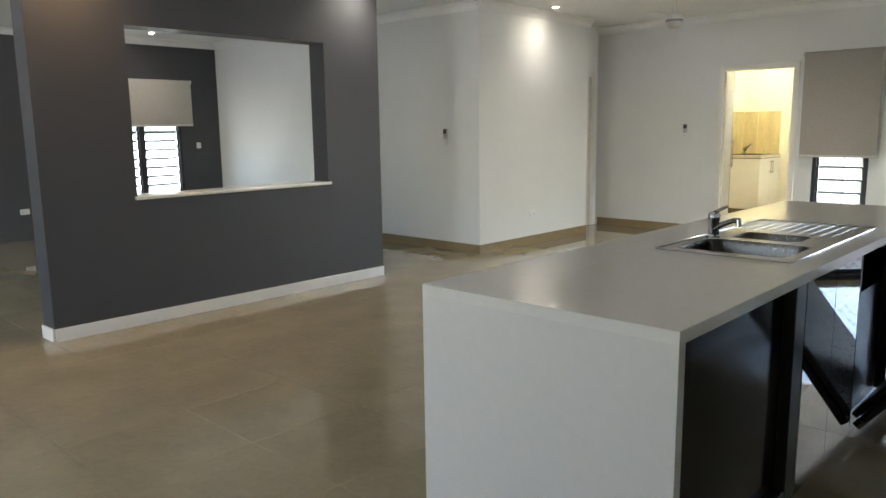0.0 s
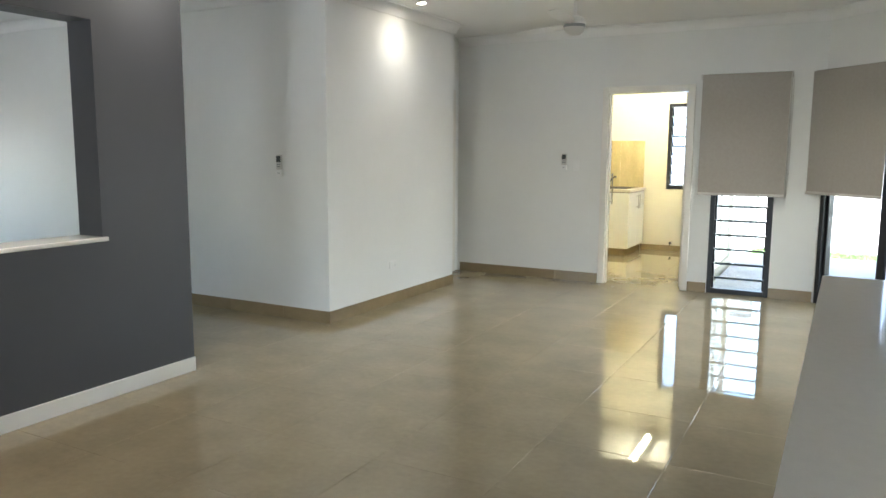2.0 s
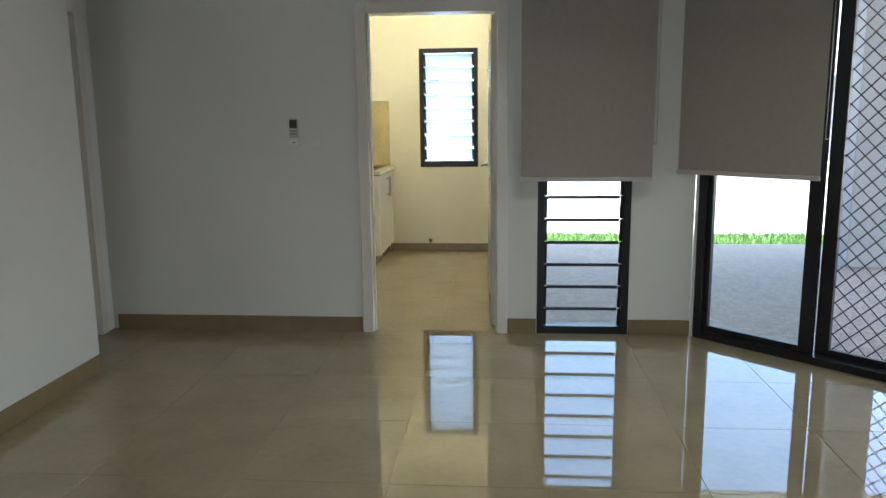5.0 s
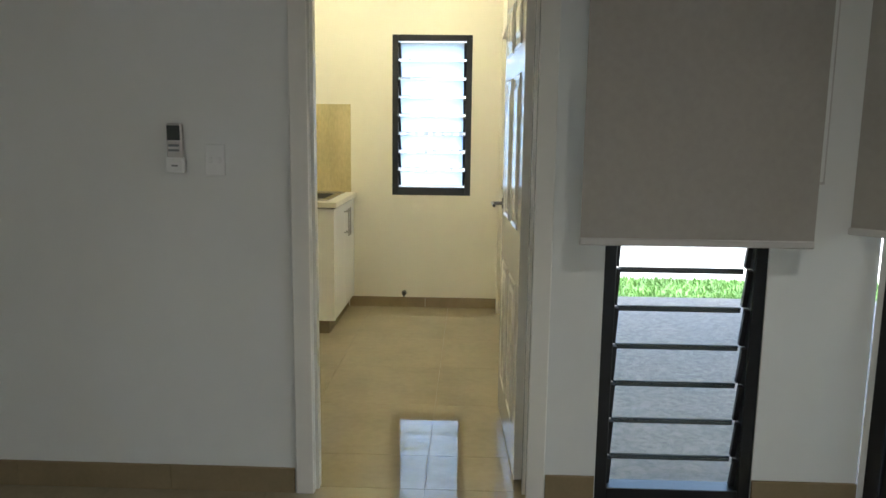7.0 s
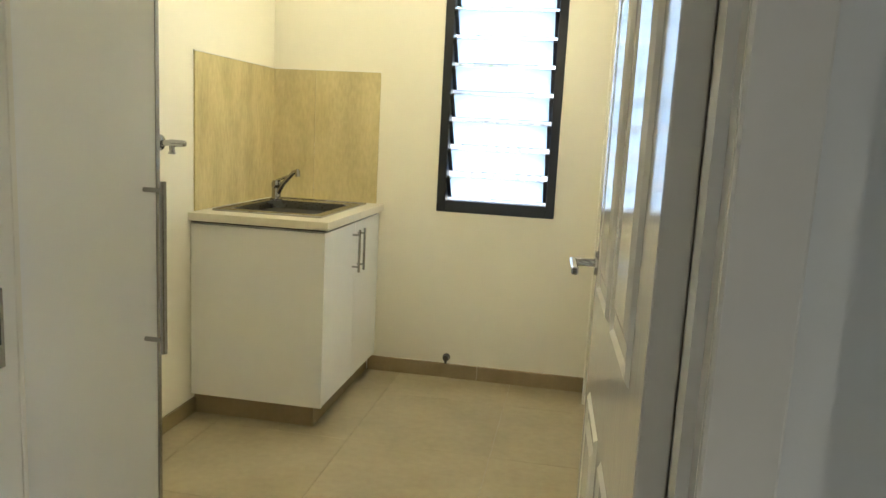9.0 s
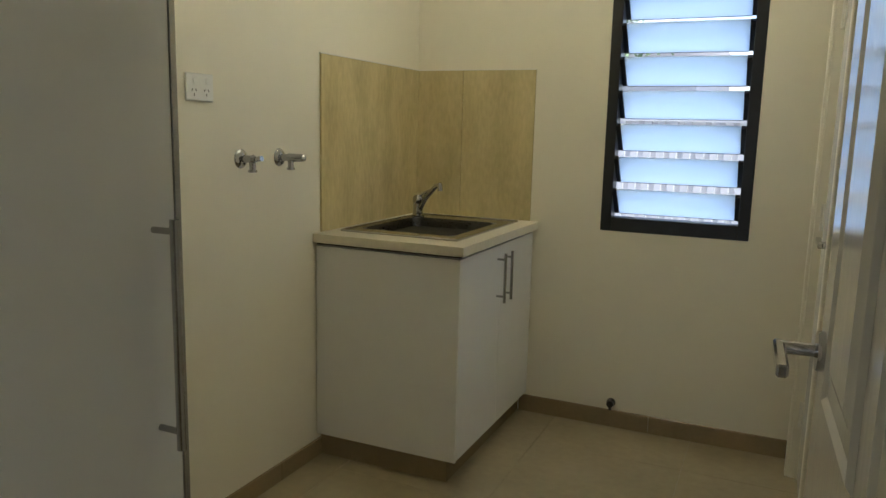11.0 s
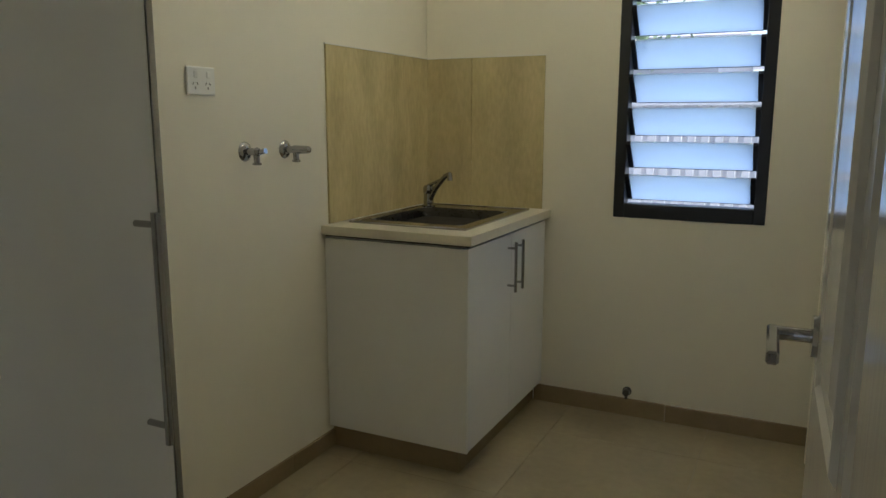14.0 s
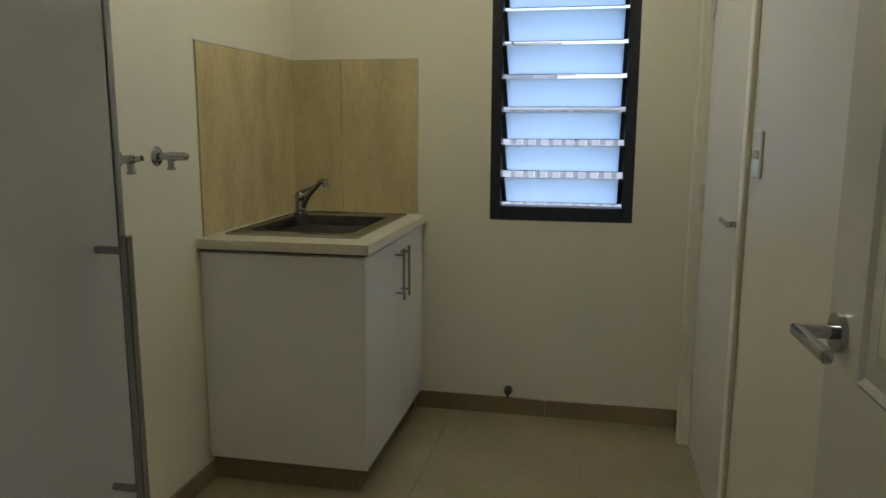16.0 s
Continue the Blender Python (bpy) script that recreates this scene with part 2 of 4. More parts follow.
# diagonal wall that holds the sliding door
wall("wall_diagonal", DIAG, SLIDE + 0.3, WHITE_WALL, [(0.02, SLIDE, 0, 2.06)], thick=0.14)
DX, DY = DIAG @ Vector((SLIDE + 0.3, 0, 0)), None
wall("wall_kitchen", pose(DX.x, DX.y, 0, 0, 0, -90), DX.y + 2.6, WHITE_WALL, thick=0.12)
wall("wall_behind", pose(DX.x, -2.6, 0, 0, 0, 180), DX.x + 10.12, WHITE_WALL, [(DX.x + 2.4, DX.x + 3.6, 0.9, 2.1), (DX.x + 6.4, DX.x + 7.8, 0.9, 2.1)], thick=0.12)
# stub wall beside the recessed door, and the wall that runs on into the lounge
wall("wall_stub", pose(-4.705, 5.93, 0, 0, 0, 90), 8.08 - 5.93, WHITE_WALL, thick=0.381)
wall("wall_lounge_side", pose(-10.0, 5.93, 0), 10.0 - 5.086, WHITE_WALL, thick=0.11)
wall("wall_recess", pose(-5.086, 8.08, 0, 0, 0, 90), FAR - 8.08, WHITE_WALL, [(0.08, 0.71, 0, 2.06)], thick=0.1)
wall("wall_lounge_dark", pose(-10.0, -2.6, 0, 0, 0, 90), 8.66, DARK_WALL, [(6.70, 7.90, 0.45, 2.08)], thick=0.12, label="dark charcoal painted lounge wall")
# free-standing charcoal wall with its serving opening
wall("wall_charcoal", pose(-4.677, 1.50, 0, 0, 0, 90), 2.965, DARK_WALL, [(0.635, 2.345, 0.905, 2.11)], thick=0.20, label="free-standing charcoal wall with a rectangular opening")
solid("sill_charcoal", bx(-4.895, -4.655, 2.115, 3.87, 0.906, 0.93, bevel=0.004), WHITE_TRIM, "white painted sill in the opening of the charcoal wall", "sill", "structure")

bm = B()
box(bm, -10.2, DX.x + 0.2, -2.8, FAR + 0.11, CEIL, CEIL + 0.1)
box(bm, LEFT - 0.1, RIGHT + 0.1, FAR + 0.11, BACK + 0.2, CEIL, CEIL + 0.1)
solid("ceiling", bm, CEILING, "flat white plasterboard ceiling", "ceiling", "structure", flat=True)


def cornice(name, m, length, material=CEILING):
    """Coved cornice along local x, the room on the side of -y."""
    bm = B()
    prof = [(0, 0), (0, -0.09), (-0.01, -0.09), (-0.018, -0.062), (-0.036, -0.038), (-0.06, -0.019), (-0.09, -0.01), (-0.09, 0)]
    a = [bm.verts.new((0, y, CEIL - 0.002 + z)) for y, z in prof]
    b = [bm.verts.new((length, y, CEIL - 0.002 + z)) for y, z in prof]
    for i in range(len(prof)):
        j = (i + 1) % len(prof)
        bm.faces.new((a[i], a[j], b[j], b[i]))
    bm.faces.new(a), bm.faces.new(b)
    return solid(name, bm, material, "white coved plaster cornice", "cornice", "structure", m=m)


cornice("trim_far", pose(-5.08, FAR - 0.002, 0), 3.8)
cornice("trim_diagonal", DIAG @ pose(0, -0.002, 0), SLIDE + 0.3)
cornice("trim_stub", pose(-4.703, 5.91, 0, 0, 0, 90), 2.2)
cornice("trim_lounge", pose(-10.0, 5.928, 0), 5.29)
cornice("trim_lounge_dark", pose(-9.998, -2.6, 0, 0, 0, 90), 8.55)
cornice("trim_charcoal", pose(-4.675, 1.50, 0, 0, 0, 90), 2.965)

GRID_X, GRID_Y, TS = -2.88, 8.08, 0.6


def skirting(name, m, length, material=SKIRT, h=0.1, piece=0.6, thick=0.011, label="brown ceramic tile skirting"):
    """Skirting pieces along local x, the room on the side of -y, set on the wall face."""
    ob = thing(name, label, "skirting", m, kind="structure")
    x = 0.0
    while x < length - 1e-3:
        e = min(length, x + piece)
        part("skirting_tile", bx(x + 0.0008, e - 0.0008, -thick, -0.0005, 0.0005, h, bevel=0.0015), material, ob)
        x = e
    return ob


skirting("baseboard_far_left", pose(-5.05, FAR, 0), 1.68)
skirting("baseboard_far_mid", pose(-2.423, FAR, 0), 0.185)
skirting("baseboard_far_right", pose(-1.655, FAR, 0), 0.385)
skirting("baseboard_stub", pose(-4.705, 5.92, 0, 0, 0, 90), 2.16)
skirting("baseboard_stub_end", pose(-4.705, 8.08, 0, 0, 0, 180), 0.38)
skirting("baseboard_lounge", pose(-9.99, 5.93, 0), 5.296)
skirting("baseboard_charcoal", pose(-4.677, 1.50, 0, 0, 0, 90), 2.965, WHITE_TRIM, 0.09, 3.0, 0.014, "white painted timber skirting board")
skirting("baseboard_charcoal_end", pose(-4.69, 4.465, 0, 0, 0, 180), 0.2, WHITE_TRIM, 0.09, 3.0, 0.014, "white painted timber skirting board")
skirting("baseboard_charcoal_near", pose(-4.877, 1.50, 0, 0, 0, 0), 0.2, WHITE_TRIM, 0.09, 3.0, 0.014, "white painted timber skirting board")
skirting("baseboard_laundry_back", pose(-3.66, BACK, 0), 1.165, h=0.078)
skirting("baseboard_laundry_right", pose(RIGHT, BACK - 0.012, 0, 0, 0, -90), 0.10, h=0.078)
skirting("baseboard_laundry_left", pose(LEFT, 9.70, 0, 0, 0, 90), 1.47, h=0.07)


# ---- doors ----
def door_frame(name, m, w, h, depth, material=WHITE_TRIM, face=0.045):
    """Steel wrap-round frame; local x across the opening from 0, y through the wall."""
    ob = thing(name, "white painted pressed metal door frame", "door frame", m, kind="structure")
    for x0, x1 in ((-face, 0.022), (w - 0.022, w + face)):
        part("jamb", bx(x0, x1, -0.014, 0.0, 0, h + face, bevel=0.003), material, ob)
        part("jamb", bx(x0, x1, depth, depth + 0.014, 0, h + face, bevel=0.003), material, ob)
    for x0, x1, sx in ((0.0, 0.022, 0.03), (w - 0.022, w, -0.03)):
        part("lining", bx(x0, x1, 0.0, depth, 0, h), material, ob)
        part("stop", bx(min(x0, x0 + sx) if sx < 0 else x1, x0 if sx < 0 else x1 + 0.012, 0.03, depth - 0.05, 0, h - 0.022) if sx > 0 else bx(x0 - 0.012, x0, 0.03, depth - 0.05, 0, h - 0.022), material, ob)
    part("head", bx(0.022, w - 0.022, -0.014, 0.0, h - 0.022, h + face, bevel=0.003), material, ob)
    part("head_lining", bx(0.022, w - 0.022, 0.0, depth, h - 0.022, h), material, ob)
    return ob


def lever(parent, m, side=1):
    """Chrome lever: a round rose on the local xz plane facing -y, and a square lever pointing along local x * side."""
    bm = B()
    tube(bm, (0, 0.0, 0), (0, -0.009, 0), 0.026, seg=28)
    tube(bm, (0, -0.009, 0), (0, -0.052, 0), 0.009)
    box(bm, min(-0.011 * side, 0.115 * side), max(-0.011 * side, 0.115 * side), -0.060, -0.046, -0.008, 0.008, bevel=0.003)
    bmesh.ops.transform(bm, matrix=m, verts=bm.verts)
    ob = part("handle", bm, CHROME, parent, "chrome lever handle")
    return ob


def raised_panel(x0, x1, z0, z1, y, out):
    """A moulded panel on a door face: a proud ring, then a sloped field."""
    bm = B()
    loops = []
    for inset, d in ((0.0, 0.0), (0.008, 0.006), (0.018, 0.001), (0.042, 0.001), (0.06, 0.007)):
        q = [(x0 + inset, z0 + inset), (x1 - inset, z0 + inset), (x1 - inset, z1 - inset), (x0 + inset, z1 - inset)]
        loops.append([bm.verts.new((x, y + out * d, z)) for x, z in q])
    for a, b in zip(loops, loops[1:]):
        for i in range(4):
            bm.faces.new((a[i], a[(i + 1) % 4], b[(i + 1) % 4], b[i]))
    bm.faces.new(loops[-1])
    return bm


door_frame("trim_laundry_door", pose(-3.32, FAR, 0), 0.85, 2.04, 0.122)
LEAF_M = pose(-2.497, FAR + 0.128, 0, 0, 0, 92.2)   # local x from the hinge along the leaf
leaf = thing("door_1", "white moulded panel door standing open against the laundry wall", "door", LEAF_M, kind="structure")
part("leaf", bx(0.0, 0.82, 0.0, 0.035, 0.012, 2.015, bevel=0.002), DOOR_GRAIN, leaf)
for z0, z1 in ((0.20, 0.78), (0.99, 1.60), (1.70, 1.91)):
    for x0, x1 in ((0.115, 0.365), (0.45, 0.70)):
        part("raised_panel", raised_panel(x0, x1, z0, z1, 0.0352, 1), DOOR_GRAIN, leaf, flat=True)
lever(leaf, pose(0.77, 0.0352, 1.038, 0, 0, 180), 1)
strike = solid("strike_plate", bx(-3.298, -3.2955, FAR + 0.07, FAR + 0.10, 0.98, 1.08, bevel=0.001), STEEL, "steel strike plate set in the door jamb", "strike plate")
part("latch_hole", bx(-3.2954, -3.2945, FAR + 0.077, FAR + 0.093, 1.01, 1.05), GAP, strike)

# flush outside door of the laundry
door_frame("trim_outside_door", pose(RIGHT, 11.84, 0, 0, 0, -90), 0.99, 2.06, 0.10, CREAM_WALL, 0.03)
od = thing("door_2", "flush white outside door in the laundry wall, closed", "door", pose(RIGHT + 0.03, 11.815, 0, 0, 0, -90), kind="structure")
part("leaf", bx(0.003, 0.937, 0.0, 0.04, 0.012, 2.03, bevel=0.002), WHITE_TRIM, od)
lever(od, pose(0.875, 0.0, 1.03), -1)
part("deadlock", tube(tube(B(), (0.88, 0, 1.18), (0.88, -0.012, 1.18), 0.026, seg=24), (0.88, -0.012, 1.18), (0.88, -0.03, 1.18), 0.012), CHROME, od, "round chrome deadlock")
for z in (0.26, 1.02, 1.74):
    part("hinge", tube(bx(-0.03, 0.03, -0.004, -0.001, z - 0.05, z + 0.05), (0, -0.008, z - 0.05), (0, -0.008, z + 0.05), 0.007), WHITE_TRIM, od, "painted butt hinge")

# door in the shallow recess
door_frame("trim_recess_door", pose(-5.086, 8.16, 0, 0, 0, 90), 0.63, 2.06, 0.10)
rd = thing("door_3", "plain white door closed in a shallow recess", "door", pose(-5.13, 8.185, 0, 0, 0, 90), kind="structure")
part("leaf", bx(0.0, 0.58, 0.0, 0.035, 0.01, 2.03, bevel=0.002), WHITE_TRIM, rd)
part("door_handle", tube(tube(B(), (0.06, 0, 1.03), (0.06, -0.04, 1.03), 0.01), (0.06, -0.045, 1.03), (0.16, -0.045, 1.03), 0.009), CHROME, rd, "chrome lever handle")


# ---- windows ----
def louvre_window(name, m, w, h, blades, material, tilt, label, depth=0.08, mullions=(), sill=0.045, low=None, lip=0.013):
    """Louvre window; local x across from 0, z up from 0, outside towards +y."""
    ob = thing(name, label, "window", m, kind="structure")
    f = 0.045
    part("window_frame", bx(0, f, 0, depth, 0, h, bevel=0.003), ALU_BLACK, ob)
    part("window_frame", bx(w - f, w, 0, depth, 0, h, bevel=0.003), ALU_BLACK, ob)
    part("window_frame", bx(f, w - f, 0, depth, h - f, h, bevel=0.003), ALU_BLACK, ob)
    part("window_sill", bx(f, w - f, 0, depth, 0, sill, bevel=0.003), ALU_BLACK, ob)
    for x in mullions:
        part("mullion", bx(x - 0.04, x + 0.04, 0, depth, sill, h - f, bevel=0.003), ALU_BLACK, ob)
    edges = [f] + [v for x in mullions for v in (x - 0.04, x + 0.04)] + [w - f]
    bays = list(zip(edges[::2], edges[1::2]))
    low = sill if low is None else low
    step = (h - f - low) / blades
    for a, b in bays:
        for i in range(blades):
            z = low + step * (i + 0.5)
            r = Matrix.Translation((0, depth / 2, z)) @ Matrix.Rotation(radians(tilt), 4, "X")
            bm = B()
            half = step * (0.54 if material is GLASS else 0.525)
            box(bm, a + 0.018, b - 0.018, -0.003, 0.003, -half, half, m=r)
            p = part("louvre_blade", bm, material, ob)
            p.visible_shadow = False if material is GLASS else True
            for x in (a, b - 0.018):
                part("blade_clip", box(B(), x, x + 0.018, -0.009, 0.009, -step * 0.50, step * 0.50, m=r), ALU_BLACK, ob)
            if material is GLASS:
                part("blade_edge", box(B(), a + 0.018, b - 0.018, -0.004, 0.004, -step * 0.54 - lip, -step * 0.54, m=r), EDGE, ob, "dark glass blade edge")
            else:
                part("blade_edge", box(B(), a + 0.018, b - 0.018, -0.0032, 0.0032, -half - 0.003, -half, m=r), EDGE, ob, "dark glass blade edge")
    return ob


EDGE = mat("glass_edge", (0.03, 0.045, 0.06), 0.15, vary=0.1)
louvre_window("window_1", pose(-2.235, FAR + 0.005, 0.0), 0.58, 2.10, 14, GLASS, 14, "tall black-framed glass louvre window, blades nearly closed", sill=0.05, low=0.02, lip=0.02)
louvre_window("window_2", pose(-3.323, BACK - 0.004, 0.886), 0.603, 1.204, 8, FROST, 41, "black-framed louvre window with obscure glass blades half open", sill=0.06)
louvre_window("window_3", pose(-10.0, 4.10, 0.45, 0, 0, 90), 1.20, 1.63, 12, GLASS, 20, "black-framed louvre window in the dark lounge wall", mullions=(0.59,), lip=0.03)


def roller_blind(name, m, w, z0, z1, label, off=0.06, chain=True):
    """Roller blind hung off a wall; local x along it, the room towards -y."""
    ob = thing(name, label, "roller blind", m)
    part("cloth", bx(0, w, -off - 0.0015, -off, z0 + 0.02, z1 - 0.01), BLIND, ob)
    part("roller", tube(B(), (0, -off + 0.02, z1 - 0.022), (w, -off + 0.02, z1 - 0.022), 0.021, seg=24), BLIND, ob)
    part("bottom_rail", bx(-0.002, w + 0.002, -off - 0.008, -off + 0.006, z0, z0 + 0.026, bevel=0.004), BLIND_BAR, ob, "pale aluminium bottom rail")
    for x in (-0.012, w + 0.002):
        part("bracket", bx(x, x + 0.01, -off - 0.008, -0.001, z1 - 0.05, z1, bevel=0.002), BLIND_BAR, ob)
    if chain:
        bm = B()
        for x in (w + 0.006, w + 0.024):
            tube(bm, (x, -off + 0.02, z1 - 0.03), (x, -off + 0.02, z0 + 0.22), 0.0022, seg=6)
        tube(bm, (w + 0.004, -off + 0.02, z0 + 0.22), (w + 0.026, -off + 0.02, z0 + 0.22), 0.004, seg=8)
        part("chain", bm, BLIND_BAR, ob, "white bead pull chain")
    return ob


roller_blind("roller_blind", pose(-2.345, FAR, 0), 0.785, 0.995, 2.165, "taupe cloth roller blind half lowered over the louvre window", off=0.12)
roller_blind("roller_blind", DIAG @ pose(-0.22, 0, 0), 0.98, 1.03, 2.17, "taupe cloth roller blind half lowered over the fixed pane", off=0.07)
roller_blind("roller_blind", DIAG @ pose(0.81, 0, 0), 2.2, 2.04, 2.18, "taupe cloth roller blind rolled up above the sliding door", off=0.07, chain=False)
roller_blind("roller_blind", pose(-10.0, 4.03, 0, 0, 0, 90), 1.43, 1.46, 2.13, "beige cloth roller blind half lowered over the lounge window", off=0.06, chain=False)

# sliding door with security screens
sd = thing("door_4", "black aluminium sliding door with diamond security screens", "sliding door", DIAG, kind="structure")


def rail(x0, x1, y0, y1, z0, z1, name="frame", parent=None):
    return part(name, bx(x0, x1, y0, y1, z0, z1, bevel=0.003), ALU_BLACK, parent or sd)


rail(0.02, 0.07, 0.0, 0.12, 0.0, 2.06)
rail(SLIDE - 0.05, SLIDE, 0.0, 0.12, 0.0, 2.06)
rail(0.07, SLIDE - 0.05, 0.0, 0.12, 0.0, 0.045, "threshold")
rail(0.07, SLIDE - 0.05, 0.0, 0.12, 2.015, 2.06, "head")
PANES = [(0.07, 0.74, 0.03, False), (0.74, 1.54, 0.075, True), (1.54, 2.42, 0.03, True), (2.42, SLIDE - 0.05, 0.075, True)]
for x0, x1, y, screen in PANES:
    left_w = 0.03 if x0 < 0.1 else 0.075
    rail(x0, x0 + left_w, y, y + 0.035, 0.045, 2.015, "stile")
    rail(x1 - 0.075, x1, y, y + 0.035, 0.045, 2.015, "stile")
    rail(x0 + left_w, x1 - 0.075, y, y + 0.035, 0.045, 0.085, "rail")
    rail(x0 + left_w, x1 - 0.075, y, y + 0.035, 1.965, 2.015, "rail")
    if not screen:
        p = part("pane", bx(x0 + left_w, x1 - 0.075, y + 0.015, y + 0.021, 0.085, 1.965), GLASS, sd)
        p.visible_shadow = False
    else:
        bm = B()
        a, b, pitch = x0 + left_w, x1 - 0.075, 0.09
        n = int((b - a + 1.9) / pitch) + 2
        for sgn in (1, -1):
            for i in range(-1, n):
                # a bar at 45 degrees clipped to the panel
                c = a + i * pitch if sgn > 0 else a + i * pitch
                x_lo, x_hi = (c - 1.88, c) if sgn > 0 else (c - 1.88, c)
                s0, s1 = max(a, x_lo), min(b, x_hi)
                if s1 - s0 < 0.01:
                    continue
                z_at = (lambda x: 0.085 + (c - x)) if sgn > 0 else (lambda x: 1.965 - (c - x))
                p0, p1 = Vector((s0, 0, z_at(s0))), Vector((s1, 0, z_at(s1)))
                tube(bm, (p0.x, y + 0.026 + 0.003 * sgn, p0.z), (p1.x, y + 0.026 + 0.003 * sgn, p1.z), 0.0032, seg=4)
        part("diamond_grille", bm, ALU_BLACK, sd, "black diamond security grille")
rail(1.475, 1.50, 0.02, 0.075, 0.90, 0.93, "pull_handle")
rail(1.475, 1.50, 0.02, 0.075, 1.09, 1.12, "pull_handle")
rail(1.475, 1.50, 0.005, 0.02, 0.88, 1.14, "pull_handle")

# split air conditioner above the sliding door
ac = thing("air_conditioner", "white wall-mounted split air conditioner above the sliding door", "air conditioner", DIAG @ pose(1.12, 0, 2.19))
part("housing", bx(0, 0.88, -0.20, -0.001, 0.0, 0.29, bevel=0.03), PLASTIC, ac)
part("outlet_flap", bx(0.05, 0.83, -0.205, -0.09, -0.006, 0.012, bevel=0.004), PLASTIC, ac)
part("outlet_slot", bx(0.06, 0.82, -0.088, -0.05, -0.004, 0.004), GREY_PLASTIC, ac, "dark air outlet slot")

# ---- kitchen island ----
IX0, IX1, IY0, IY1, IZ = -1.11, -0.26, 1.396, 4.655, 0.90
isl = thing("kitchen_island", "long kitchen island with pale stone waterfall top and black gloss doors", "kitchen island")
SINK = (-0.857, -0.35, 2.45, 3.57)
bm = B()
box(bm, IX0, SINK[0] + 0.02, IY0, IY1, IZ - 0.035, IZ)
box(bm, SINK[1] - 0.02, IX1, IY0, IY1, IZ - 0.035, IZ)
box(bm, SINK[0] + 0.02, SINK[1] - 0.02, IY0, SINK[2] + 0.02, IZ - 0.035, IZ)
box(bm, SINK[0] + 0.02, SINK[1] - 0.02, SINK[3] - 0.02, IY1, IZ - 0.035, IZ)
bmesh.ops.remove_doubles(bm, verts=bm.verts, dist=1e-5)
part("worktop", bm, STONE, isl, "pale polished stone worktop", flat=True)
# ends use the shaded copy of the worktop stone
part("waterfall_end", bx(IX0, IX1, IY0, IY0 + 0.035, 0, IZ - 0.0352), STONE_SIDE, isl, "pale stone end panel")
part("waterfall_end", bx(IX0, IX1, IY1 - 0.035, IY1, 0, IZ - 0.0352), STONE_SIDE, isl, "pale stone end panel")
part("back_panel", bx(IX0 + 0.28, IX0 + 0.30, IY0 + 0.035, IY1 - 0.035, 0.0, IZ - 0.036), BLACK_MATT, isl, "black back panel under the overhang")
part("carcass", bx(IX0 + 0.30, IX1 - 0.06, IY0 + 0.036, IY1 - 0.036, 0.13, IZ - 0.24), BLACK_MATT, isl)
part("kickboard", bx(IX1 - 0.09, IX1 - 0.07, IY0 + 0.036, IY1 - 0.036, 0.0, 0.13), STEEL, isl, "brushed metal kickboard")
part("open_niche", bx(IX1 - 0.06, IX1 - 0.05, IY0 + 0.04, 2.27, 0.14, IZ - 0.04), NICHE, isl)
part("niche_rail", bx(IX1 - 0.05, IX1 - 0.012, 2.27, 2.37, 0.10, IZ - 0.04, bevel=0.003), BLACK_MATT, isl)
part("niche_base", bx(IX1 - 0.05, IX1 - 0.012, IY0 + 0.04, 2.27, 0.08, 0.15, bevel=0.003), BLACK_MATT, isl)
ys = [2.375, 2.71, 3.04, 3.64, 4.10, 4.615]
for i, (a, b) in enumerate(zip(ys, ys[1:])):
    if i == 2:
        continue
    d = part("door", bx(IX1 - 0.03, IX1 - 0.012, a + 0.002, b - 0.002, 0.13, IZ - 0.04, bevel=0.0015), BLACK_GLOSS, isl, "black high-gloss cabinet door")
    if i < 2:
        continue
    hy = b - 0.06 if i % 2 else a + 0.06
    bm = B()
    tube(bm, (IX1 + 0.02, hy, 0.58), (IX1 + 0.02, hy, 0.80), 0.006)
    for z in (0.61, 0.77):
        tube(bm, (IX1 - 0.013, hy, z), (IX1 + 0.02, hy, z), 0.0045)
    part("handle", bm, STEEL, d, "steel bar handle")

dw = thing("dishwasher", "black dishwasher in the island with its door hanging half open", "dishwasher")
part("tub_rim", bx(IX1 - 0.058, IX1 - 0.012, 3.045, 3.06, 0.14, 0.855), BLACK_MATT, dw)
part("tub_rim", bx(IX1 - 0.058, IX1 - 0.012, 3.62, 3.635, 0.14, 0.855), BLACK_MATT, dw)
DWM = Matrix.Translation((IX1 - 0.005, 0, 0.15)) @ Matrix.Rotation(radians(38), 4, "Y")
d = part("door", box(B(), 0.0, 0.035, 3.05, 3.63, 0.0, 0.70, bevel=0.004, m=DWM), BLACK_GLOSS, dw)
part("inner_liner", box(B(), -0.03, -0.001, 3.07, 3.61, 0.02, 0.66, bevel=0.006, m=DWM), DARK_STEEL, d, "grey steel inner liner")
part("control_strip", box(B(), -0.03, 0.03, 3.05, 3.63, 0.702, 0.73, bevel=0.003, m=DWM), STEEL, d, "steel control strip")


